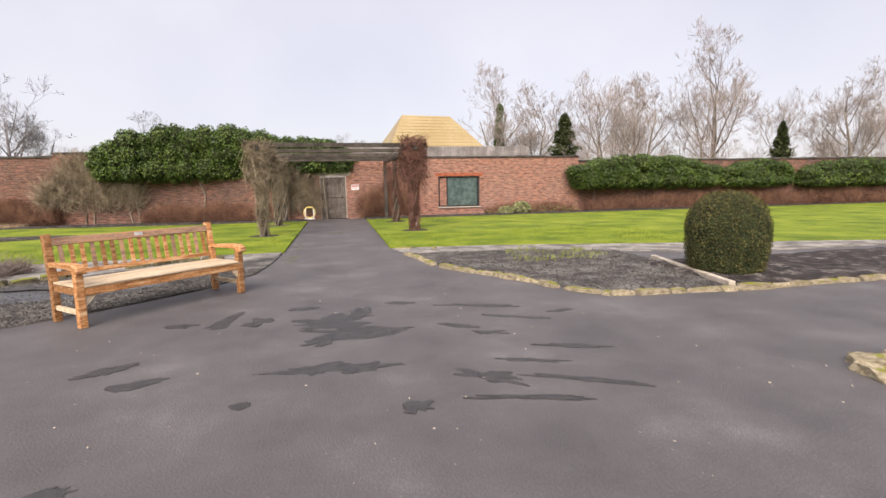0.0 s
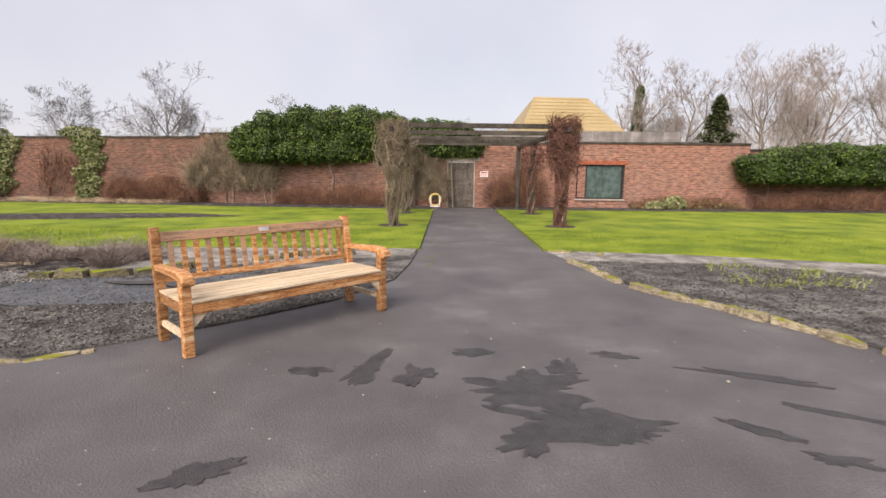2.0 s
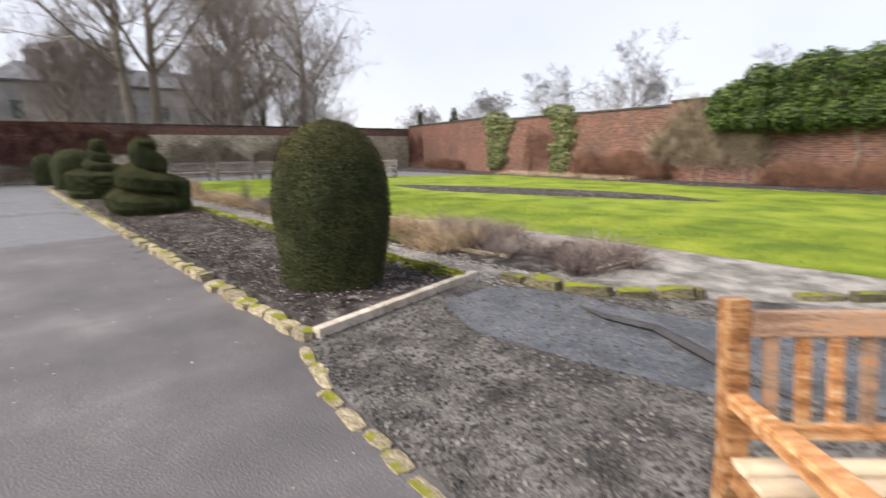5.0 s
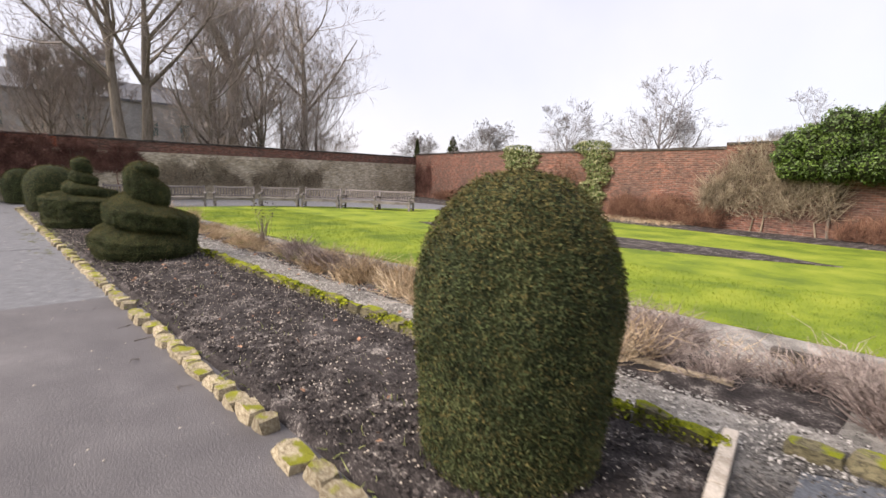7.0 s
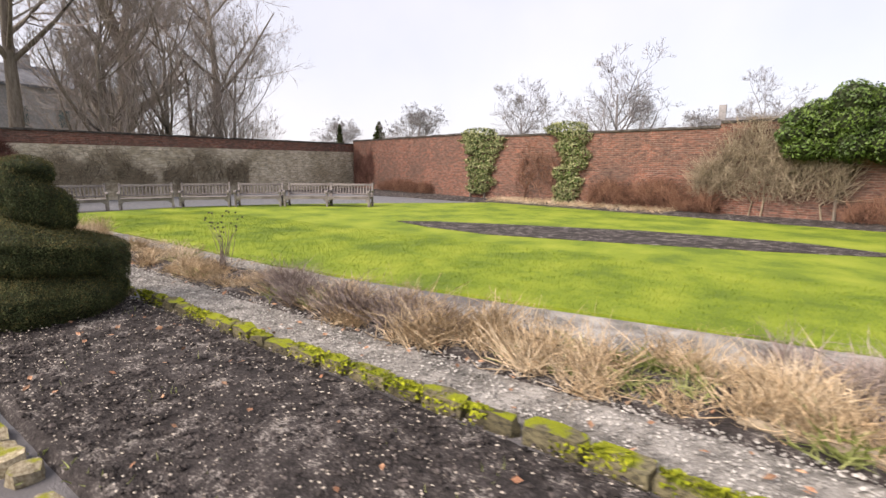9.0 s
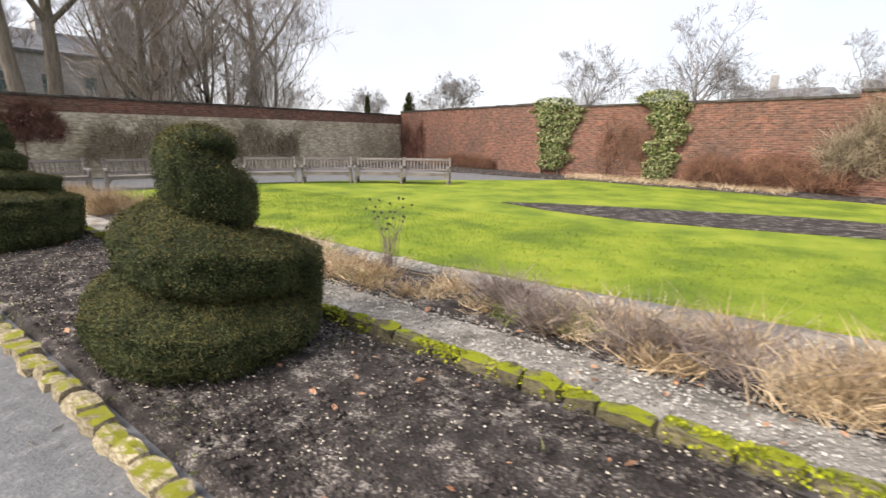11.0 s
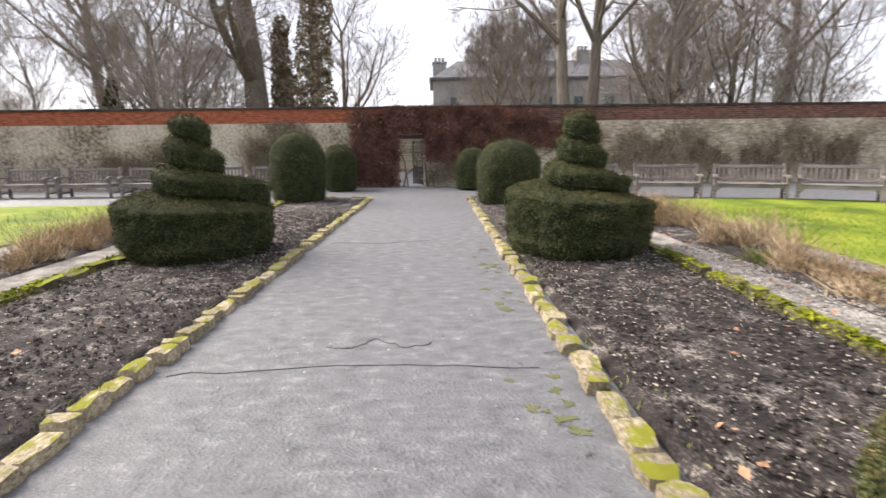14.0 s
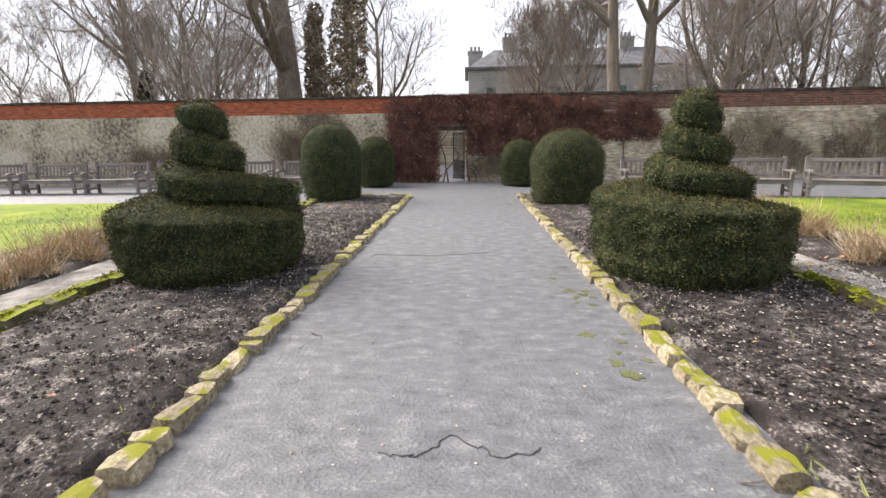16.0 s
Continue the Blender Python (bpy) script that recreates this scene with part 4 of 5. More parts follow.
def wall_tangle(name, origin, along, x0, x1, z0, z1, count, material, label, seed, width=0.008, reach=0.7, spread=0.25, leaves=0, leaf_mat=None, shaped=True):
    """Bare stems of a climber spread over a wall face; along is the face's direction in plan."""
    r = np.random.default_rng(seed)
    d = np.array([along[0], along[1], 0.0])
    out = np.array([along[1], -along[0], 0.0])
    n = count
    s = r.uniform(x0, x1, n)
    z = z0 + (z1 - z0) * r.random(n) ** 0.8
    q = np.clip((s - x0) / (x1 - x0), 0, 1)
    crest = z0 + (z1 - z0) * (0.35 + 0.65 * np.sin(math.pi * q) ** 0.6) * (0.8 + 0.25 * np.sin(s * 2.7 + seed)) if shaped else np.full(n, z1)
    z = np.minimum(z, z0 + (crest - z0) * r.random(n) ** 0.5)
    base = np.array([*origin, 0.0]) + s[:, None] * d + out * (0.03 + spread * r.random((n, 1)) ** 2) + np.c_[np.zeros(n), np.zeros(n), z]
    ang = r.normal(math.pi / 2, 0.75, n)
    ln = reach * r.uniform(0.3, 1.2, n)
    tip = base + (np.cos(ang) * ln)[:, None] * d + np.c_[np.zeros(n), np.zeros(n), np.sin(ang) * ln] + out * r.normal(0, 0.07, (n, 1))
    tip[:, 2] = np.minimum(tip[:, 2], z1 + 0.12)
    ob = thing(name, pose(0, 0, 0), label, "climber")
    part("stem_growth", strands("stem_growth", base, tip, width, r, material, 0.2), None, ob)
    for k in range(max(2, int((x1 - x0) / 1.1))):
        trunks_v, trunks_f = [], []
        sx = r.uniform(x0, x1)
        p = np.array([*origin, 0.0]) + sx * d + out * 0.04
        pts = [Vector(p + np.array([0, 0, -0.05]))]
        for j in range(1, 7):
            pts.append(Vector(p + d * r.normal(0, 0.14) * j * 0.6 + np.array([0, 0, z1 * j / 6.5])))
        tube(trunks_v, trunks_f, pts, [0.03, 0.026, 0.022, 0.018, 0.014, 0.01, 0.006], 5)
        part("main_stem", raw_mesh("main_stem", trunks_v, trunks_f, material), None, ob)
    if leaves:
        p = base[r.integers(0, n, leaves)] + r.normal(0, 0.08, (leaves, 3)) + out * 0.05
        part("dead_foliage", quads("dead_foliage", p, np.tile(out, (leaves, 1)), 0.04, r, leaf_mat or DEAD_LEAF, 0.6, 0.8), None, ob)
    return ob


W_ALONG, N_ALONG, C_ALONG = (0.0, 1.0), (0.9918, -0.1279), (0.9666, -0.2562)
N_FOOT = (STEP[0] - 0.9918 * 11.2, STEP[1] + 0.1279 * 11.2)
wall_tangle("wall_creeper", (WALL_W, 0), W_ALONG, 1.1, 2.75, 0.0, 2.9, 4200, CREEPER, "bare red-brown creeper covering the wall", 41, 0.010, 0.55, 0.22, 2200, CREEPER, False)
wall_tangle("wall_creeper", (WALL_W, 0), W_ALONG, 3.85, 6.8, 0.9, 2.95, 5200, CREEPER, "bare red-brown creeper covering the wall", 42, 0.010, 0.55, 0.22, 2800, CREEPER, False)
wall_tangle("wall_creeper", (WALL_W, 0), W_ALONG, 2.6, 4.0, 1.95, 2.95, 1500, CREEPER, "bare creeper hanging over the gate head", 43, 0.010, 0.5, 0.22, 900, CREEPER, False)
wall_tangle("wall_creeper", (WALL_W, 0), W_ALONG, 6.6, 10.4, 1.3, 2.95, 3200, CREEPER, "thin end of the bare red-brown creeper", 44, 0.009, 0.5, 0.15, 900, CREEPER)
wall_tangle("wall_creeper", (WALL_W, 0), W_ALONG, 3.9, 7.6, 0.0, 1.2, 700, VINE, "pale bare creeper stems low on the wall", 45, 0.007, 0.8, 0.05)
wall_tangle("trained_shrub", (WALL_W, 0), W_ALONG, 11.0, 15.5, 0.2, 2.5, 900, VINE, "bare trained fruit shrub fanned over the wall", 46, 0.008, 0.9, 0.1)
wall_tangle("trained_shrub", (WALL_W, 0), W_ALONG, 16.0, 20.5, 0.2, 2.5, 1000, VINE, "bare trained fruit shrub fanned over the wall", 47, 0.008, 0.9, 0.1)
wall_tangle("trained_shrub", (WALL_W, 0), W_ALONG, -2.9, -0.4, 0.3, 2.6, 1100, VINE, "tall bare twiggy shrub against the rendered wall", 48, 0.007, 1.0, 0.15)
wall_tangle("trained_shrub", (WALL_W, 0), W_ALONG, -8.5, -4.5, 0.2, 1.7, 900, VINE, "low bare shrub against the rendered wall", 49, 0.007, 0.7, 0.15)
wall_tangle("trained_shrub", N_FOOT, N_ALONG, 14.0, 17.0, 0.1, 2.9, 420, SHRUB_RED, "tall bare russet shrub between ivy columns", 50, 0.008, 1.1, 0.2)
wall_tangle("wall_creeper", CORNER, C_ALONG, 0.2, 2.6, 0.2, 3.1, 800, CREEPER, "bare dark creeper in the wall corner", 51, 0.01, 0.8, 0.1)
wall_tangle("dead_clematis", N_FOOT, N_ALONG, 21.6, 25.8, 0.5, 3.3, 3000, VINE, "grey tangle of dead climbing stems on the wall", 52, 0.009, 0.9, 0.5)
wall_tangle("russet_shrub", N_FOOT, N_ALONG, 17.6, 22.4, 0.0, 1.2, 3000, SHRUB_RED, "low russet twiggy shrubs along the wall", 53, 0.006, 0.7, 0.7)
wall_tangle("russet_shrub", CORNER, C_ALONG, 4.0, 9.0, 0.0, 0.75, 2200, SHRUB_RED, "low russet twigs along the wall foot", 54, 0.006, 0.5, 0.8)
wall_tangle("russet_shrub", N_FOOT, N_ALONG, 25.8, 31.5, 0.0, 0.9, 2600, SHRUB_RED, "low brown shrubs under the ivy mound", 55, 0.006, 0.6, 0.8)
wall_tangle("wall_creeper", (-2.0, 22.75), (1.0, 0.0), 0.1, 1.5, 0.2, 2.7, 1500, VINE, "hanging straw-coloured climber beside the door", 56, 0.008, 0.7, 0.3)
wall_tangle("russet_shrub", (-2.0, 22.75), (1.0, 0.0), 3.4, 5.6, 0.0, 1.7, 2200, SHRUB_RED, "bare russet shrub beside the door", 57, 0.007, 0.9, 0.6)
wall_tangle("russet_shrub", (4.1, 22.75), (1.0, 0.0), 3.4, 8.2, 0.0, 0.55, 1600, SHRUB_RED, "low brown plants under the brick front", 58, 0.006, 0.4, 0.7, 500, SPROUT)
wall_tangle("russet_shrub", (12.6, 22.7), (0.998, -0.066), 0.3, 20, 0.0, 0.9, 4500, SHRUB_RED, "low brown shrubs along the wall under the ivy", 59, 0.007, 0.6, 0.8)
wall_tangle("cut_stems", N_FOOT, N_ALONG, 13.0, 21.0, 0.0, 0.12, 1500, STRAW, "cut straw stems lying on the wall bed", 60, 0.007, 0.5, 1.6)
r = np.random.default_rng(61)
bush = thing("grey_shrub", pose(9.2, 22.1, 0.0), "small rounded grey-green shrub under the wall", "shrub")
part("foliage", blob_leaves("foliage", [((0, 0, 0.3), (0.45, 0.35, 0.3)), ((-0.8, 0, 0.18), (0.4, 0.3, 0.2))], 2200, 0.04, VARIEGATED, 62), None, bush)

# ---- pergola ----
pergola = thing("pergola", pose(0, 0, 0), "dark timber pergola over the path with bare climbers", "pergola")
for x in (-2.0, 2.52):
    for y in (14.5, 18.9, 22.2):
        bm = bmesh.new()
        box(bm, x - 0.075, x + 0.075, y - 0.075, y + 0.075, -0.05, 2.62, 0.01)
        part("post", bm, DARK_WOOD, pergola)
    bm = bmesh.new()
    box(bm, x - 0.05, x + 0.05, 14.0, 22.5, 2.5, 2.62, 0.01)
    part("side_beam", bm, DARK_WOOD, pergola)
for y in (14.5, 16.7, 18.9, 20.6, 22.2):
    bm = bmesh.new()
    box(bm, -2.45, 2.95, y - 0.035, y + 0.035, 2.624, 2.75, 0.008)
    part("cross_beam", bm, DARK_WOOD, pergola)
for x, y, n, sd, ht in ((-2.0, 14.5, 2200, 71, 2.7), (2.52, 14.5, 2400, 72, 2.85), (-2.0, 18.9, 1300, 73, 2.5), (2.52, 18.9, 700, 74, 2.4), (-2.0, 22.2, 600, 75, 2.5)):
    r = np.random.default_rng(sd)
    cl = thing("pergola_climber", pose(x, y, 0.0), "bare tangled rose stems wrapped round the pergola post", "climber")
    z = ht * r.random(n) ** (0.55 if x < 0 else 0.8)
    a = r.uniform(0, 2 * math.pi, n)
    rad = np.where(z > 1.6, 0.42, 0.17) * r.uniform(0.4, 1.1, n)
    p0 = np.c_[rad * np.cos(a), rad * np.sin(a), z]
    b = a + r.uniform(0.5, 1.6, n)
    p1 = np.c_[rad * 1.3 * np.cos(b), rad * 1.3 * np.sin(b), np.clip(z + r.normal(0.05, 0.35, n), 0.02, ht + 0.15)]
    part("stem_growth", strands("stem_growth", p0, p1, 0.008, r, VINE if x < 0 else CREEPER, 0.25), None, cl)
    for k in range(3):
        tv, tf = [], []
        ph = k * 2.1
        tube(tv, tf, [Vector((0.12 * math.cos(ph + 0.8 * j), 0.12 * math.sin(ph + 0.8 * j), -0.05 + ht * j / 9)) for j in range(10)], [0.035 - 0.0028 * j for j in range(10)], 6)
        part("main_stem", raw_mesh("main_stem", tv, tf, BARK), None, cl)
    tagged(new("bare_ring", mesh_of("bare_ring", prism([(x + 0.42 * math.cos(k * 0.4488), y + 0.36 * math.sin(k * 0.4488)) for k in range(14)], 0.0, 0.052), SOIL)), "ring of bare soil round the post", "soil", kind="structure")

# ---- door, window, sign ----
door = thing("door_1", pose(0.15, 22.83, 0.0), "closed grey-brown plank door in the brick wall", "door", kind="structure")
for k in range(6):
    bm = bmesh.new()
    box(bm, -0.56 + k * 0.187, -0.56 + k * 0.187 + 0.18, 0, 0.045, 0.02, 1.92, 0.005)
    part("board", bm, DOOR_WOOD, door)
for z in (0.3, 1.0, 1.7):
    bm = bmesh.new()
    box(bm, -0.55, 0.55, -0.025, -0.002, z, z + 0.1, 0.004)
    part("ledge", bm, DOOR_WOOD, door)
for x0, x1 in ((-0.6, -0.565), (0.565, 0.6)):
    bm = bmesh.new()
    box(bm, x0, x1, -0.05, 0.1, 0, 2.0, 0.004)
    part("jamb", bm, STONE_PALE, door)
bm = bmesh.new()
box(bm, -0.8, 0.8, -0.1, -0.082, 2.0, 2.18, 0.006)
part("lintel", bm, STONE_PALE, door, "pale stone lintel")
bm = bmesh.new()
box(bm, 0.38, 0.42, -0.05, -0.026, 0.95, 1.1, 0.004)
part("door_handle", bm, IRON, door)
sign = thing("wall_sign", pose(1.15, 22.735, 1.45), "small white and red notice on the brick wall", "sign")
part("board", boxes((-0.17, 0.17, -0.012, 0.0, -0.12, 0.12), bevel=0.002), WHITE, sign)
part("print", boxes((-0.14, 0.14, -0.016, -0.0125, 0.03, 0.09), (-0.14, 0.1, -0.016, -0.0125, -0.03, -0.01), (-0.14, 0.12, -0.016, -0.0125, -0.08, -0.06)), SIGN_RED, sign)
hose = thing("hose_reel", pose(-0.95, 22.2, 0.055), "yellow garden hose reel beside the door", "hose reel")
tv, tf = [], []
for ring, rr in ((0.0, 0.24), (0.06, 0.25), (0.12, 0.24)):
    tube(tv, tf, [Vector((rr * math.cos(k * math.pi / 10), ring, 0.3 + rr * math.sin(k * math.pi / 10))) for k in range(21)], [0.03] * 21, 6)
part("hose", raw_mesh("hose", tv, tf, YELLOW), None, hose)
part("stand", boxes((-0.22, 0.22, -0.03, 0.0, 0.0, 0.05), (-0.2, -0.16, -0.03, 0.0, 0.0, 0.45), (0.16, 0.2, -0.03, 0.0, 0.0, 0.45), bevel=0.004), WHITE, hose)
window = thing("window_1", pose(6.2, 22.85, 0.0), "wide dark-framed window reflecting pale sky", "window", kind="structure")
part("window_frame", boxes((-1.03, 1.03, 0, 0.08, 0.43, 0.48), (-1.03, 1.03, 0, 0.08, 1.84, 1.89), (-1.03, -0.97, 0, 0.08, 0.48, 1.84), (0.93, 1.03, 0, 0.08, 0.48, 1.84), (-0.62, -0.57, 0, 0.08, 0.48, 1.84)), FRAME_DARK, window)
part("pane", boxes((-0.97, -0.62, 0.03, 0.045, 0.48, 1.84)), BRICK_HOUSE, window, "narrow brick-coloured side panel")
part("pane", boxes((-0.57, 0.93, 0.03, 0.045, 0.48, 1.84)), GLASS_DARK, window)
part("window_sill", boxes((-1.1, 1.1, -0.16, 0.06, 0.36, 0.418), bevel=0.006), STONE_PALE, window, "pale stone sill")
part("lintel", boxes((-1.2, 1.2, -0.108, -0.1, 1.9, 2.06)), BRICK_BAND, window)

# ---- the building behind ----
hall = thing("timber_hall", pose(0, 0, 0), "low grey timber-clad hall with a faceted gold roof", "building")
part("core_wall", boxes((-3.0, 12.0, 27.9, 38, -0.3, 3.7)), CLADDING, hall)
k = 0
x = -3.0
while x < 12.0:
    w = 0.16 if k % 5 else 0.24
    part("cladding_board", boxes((x, min(x + w - 0.012, 12.0), 27.85, 27.89, 0.0, 3.75 + 0.004 * (k % 3))), CLADDING, hall)
    x += w
    k += 1
bm = bmesh.new()
gp = [(3.7, 30.0, 3.7), (10.1, 30.0, 3.7), (10.4, 36.0, 3.7), (3.2, 36.0, 3.7), (4.75, 31.2, 6.0), (7.9, 31.2, 5.95), (9.0, 32.2, 5.2), (7.6, 34.8, 5.8), (4.9, 34.5, 5.8)]
gv = [bm.verts.new(p) for p in gp]
for f in ((0, 1, 5, 4), (1, 6, 5), (1, 2, 6), (2, 7, 6), (2, 3, 8, 7), (3, 0, 4, 8), (4, 5, 8), (5, 6, 7), (5, 7, 8), (0, 3, 2, 1)):
    bm.faces.new([gv[i] for i in f])
bmesh.ops.recalc_face_normals(bm, faces=bm.faces)
roof = part("roof", bm, GOLD, hall, "matt gold metal roof facets")
for j in range(11):
    q = (j + 0.5) / 11
    a0, a1 = Vector(gp[0]).lerp(Vector(gp[4]), q), Vector(gp[1]).lerp(Vector(gp[5]), q)
    sv, sf = [], []
    tube(sv, sf, [a0 + Vector((0, -0.01, 0)), a1 + Vector((0, -0.01, 0))], [0.012, 0.012], 4)
    part("seam", raw_mesh("seam", sv, sf, GOLD), None, roof)

# ---- gate in the west wall ----
gate = thing("iron_gate", pose(WALL_W - 0.1, GY1 - 0.06, 0.0, 0, 0, -152), "black wrought iron gate standing half open", "gate")
part("gate_frame", boxes((0.0, 0.035, -0.015, 0.015, 0.05, 1.75), (0.84, 0.875, -0.015, 0.015, 0.05, 1.75), (0.035, 0.84, -0.012, 0.012, 0.08, 0.12), (0.035, 0.84, -0.012, 0.012, 0.72, 0.76), (0.035, 0.84, -0.012, 0.012, 1.68, 1.72)), IRON, gate)
for k in range(9):
    x = 0.115 + k * 0.08
    part("bar", boxes((x - 0.008, x + 0.008, -0.008, 0.008, 0.12, 0.72), (x - 0.006, x + 0.006, -0.006, 0.006, 0.76, 1.68)), IRON, gate)
part("lower_panel", boxes((0.035, 0.84, 0.002, 0.008, 0.12, 0.72)), FRAME_DARK, gate)
jamb = tagged(new("gate_head", mesh_of("gate_head", boxes((WALL_W - 0.47, WALL_W + 0.03, GY0 - 0.15, GY1 + 0.15, GH - 0.0, GH + 0.09), bevel=0.01), DARK_WOOD)), "dark timber lintel over the gate opening", "lintel", kind="structure")
tagged(new("wall_beyond", mesh_of("wall_beyond", boxes((-48.5, -48.1, -10, 18, -0.3, 2.1)), RUBBLE)), "pale stone wall beyond the gate", "wall", kind="structure")
part("coping", boxes((-48.55, -48.05, -10, 18, 2.1, 2.2), bevel=0.02), COPING, bpy.data.objects["wall_beyond"])

# ---- trees ----


def grow(seed, height, radius, limbs, rise, droop, fine, levels=4):
    """A bare winter tree: trunk and limbs, branches and twigs as lists."""
    r = random.Random(seed)
    wood, small = ([], []), ([], [])
    twig_a, twig_b = [], []

    def branch(p, d, length, rad, level):
        steps = 5 if level < 2 else 3
        pts, rs = [p.copy()], [rad]
        q, dd = p.copy(), d.copy()
        for s in range(steps):
            dd = (dd + Vector((r.gauss(0, 0.05 if level == 0 else 0.12), r.gauss(0, 0.05 if level == 0 else 0.12), r.gauss(0.02, 0.07) + (rise if level else 0.02) - droop * level * 0.04))).normalized()
            q = q + dd * length / steps
            pts.append(q.copy())
            rs.append(rad * (1 - 0.75 * (s + 1) / steps) + 0.003)
        tube(*(wood if level < 2 else small), pts, rs, 7 if level == 0 else 5 if level == 1 else 3)
        if level >= levels:
            for k in range(fine):
                a = pts[1].lerp(pts[-1], r.random())
                v = (dd + Vector((r.gauss(0, 0.42), r.gauss(0, 0.42), r.gauss(0.2, 0.3)))).normalized()
                twig_a.append(a)
                twig_b.append(a + v * length * r.uniform(0.5, 1.1))
            return
        n = limbs if level == 0 else r.randint(4, 6) if level < 3 else r.randint(3, 4)
        for k in range(n):
            f = r.uniform(0.28 if level == 0 else 0.2, 1.0) * steps
            i = min(int(f), steps - 1)
            at = pts[i].lerp(pts[i + 1], f - i)
            here = rs[i]
            axis = (pts[i + 1] - pts[i]).normalized()
            side = axis.orthogonal().normalized()
            side.rotate(Matrix.Rotation(r.uniform(0, 2 * math.pi), 3, axis))
            v = (axis * r.uniform(0.45, 0.9) + side * r.uniform(0.6, 1.0)).normalized()
            branch(at, v, length * r.uniform(0.42, 0.66) * (1.15 - 0.4 * f / steps), max(here * r.uniform(0.35, 0.6), 0.006), level + 1)

    branch(Vector((0, 0, -0.2)), Vector((0, 0, 1)), height * 0.72, radius, 0)
    return wood, small, twig_a, twig_b


def tree(name, x, y, seed, height, radius, limbs, label, rise=0.12, droop=0.3, fine=5, twig=TWIG, group="", sunk=0.0, wid=0.007, levels=4):
    wood, small, ta, tb = grow(seed, height, radius, limbs, rise, droop, fine, levels)
    ob = thing(name, pose(x, y, -0.1 - sunk), label, "tree", group)
    part("trunk", raw_mesh("trunk", wood[0], wood[1], BARK if twig is TWIG else twig, True), None, ob)
    cr = part("crown", raw_mesh("crown", small[0], small[1], twig), None, ob, "bare branches")
    r = np.random.default_rng(seed)
    tagged(part("twig_growth", strands("twig_growth", np.array(ta), np.array(tb), wid, r, twig, 0.2), None, cr), kind="stuff")
    return ob


t_big = tree("bare_tree", -42.0, 11.2, 101, 19, 0.42, 11, "tall bare broadleaf tree behind the wall")
copy_thing(t_big, pose(-42.5, 12.6, -0.1, 0, 0, 130))
copy_thing(t_big, pose(-50, -18, -0.1, 0, 0, 40))
copy_thing(t_big, pose(-46, 25.5, -0.1, 0, 0, 250))
t_old = tree("old_tree", -45.0, -6.2, 102, 20, 0.85, 13, "massive old bare tree with a thick trunk", rise=0.08, droop=0.1)
copy_thing(t_old, pose(-54, 22, -0.1, 0, 0, 75))
t_bush = tree("thicket_tree", -44, 17.5, 103, 13, 0.22, 16, "dense bare multi-branched tree behind the wall", rise=0.22, fine=3, wid=0.006)
for x, y, a in ((-43, 20.5, 70), (-46, 23.5, 160), (-47, -13, 20), (-43, -17.5, 130), (-46, -23, 200), (-50, -9.5, 300), (-41, 24.0, 35), (-55, 9.0, 50), (-52, 29, 320), (-44, -11, 270), (-48, 19, 100), (-42, 16.5, 15), (-50, -2, 190), (-54, -14, 10), (-41.5, -8.5, 60)):
    copy_thing(t_bush, pose(x, y, -4.0, 0, 0, a) @ Matrix.Scale(1.2 + 0.25 * math.sin(a), 4))
t_spray = tree("multi_stem_tree", -50.0, 8.6, 104, 9.5, 0.16, 24, "bare upswept many-stemmed tree", rise=0.35, fine=5)
copy_thing(t_spray, pose(-46, 9.6, -0.1, 0, 0, 120))
copy_thing(t_spray, pose(-47, -16, -0.1, 0, 0, 200))
t_north = tree("field_tree", -17.9, 33.5, 105, 8.2, 0.17, 12, "solitary bare tree beyond the north wall", twig=FAR_TWIG, wid=0.006, fine=3)
copy_thing(t_north, pose(-11.3, 36.5, -0.1, 0, 0, 80) @ Matrix.Scale(0.82, 4))
copy_thing(t_north, pose(-36, 62, -0.1, 0, 0, 190) @ Matrix.Scale(0.8, 4))
t_slim = tree("field_tree", -23.1, 31.8, 106, 6.6, 0.11, 11, "slim bare tree beyond the north wall", twig=FAR_TWIG, wid=0.006, fine=3)
copy_thing(t_slim, pose(3, 70, -0.1, 0, 0, 140) @ Matrix.Scale(1.3, 4))
copy_thing(t_slim, pose(-15, 62, -0.1, 0, 0, 240) @ Matrix.Scale(1.2, 4))
copy_thing(t_slim, pose(-26.5, 35, -0.1, 0, 0, 30) @ Matrix.Scale(0.62, 4))
t_round = tree("round_tree", -48.5, 52.5, 107, 9.5, 0.25, 14, "low round-crowned bare tree far off", rise=0.03, twig=FAR_TWIG, wid=0.012)
for x, y, a in ((-8, 75, 30), (10, 80, 60), (-20, 78, 100), (16, 72, 170), (24, 60, 220), (-70, 60, 50)):
    copy_thing(t_round, pose(x, y, -0.1, 0, 0, a))
t_east = tree("tall_tree", 15.6, 43.0, 108, 11.5, 0.22, 10, "tall bare tree behind the timber hall", rise=0.2)
for x, y, a in ((21.5, 43, 60), (24.5, 40, 120), (28, 41, 210), (31.5, 44, 300), (38, 42, 20), (44, 33, 100), (47, 38, 160), (50, 30, 250), (18, 40, 330)):
    copy_thing(t_east, pose(x, y, -0.1, 0, 0, a) @ Matrix.Scale(1.05 + 0.3 * math.sin(x * 1.7), 4))
for x, y, a in ((26, 38, 20), (33, 38, 90), (41, 38, 200), (45, 34, 260), (49, 33, 45), (53, 30, 75), (56, 24, 15), (22, 37, 0)):
    copy_thing(t_bush, pose(x, y, -4.5, 0, 0, a) @ Matrix.Scale(0.95 + 0.25 * math.sin(x * 2.3), 4))


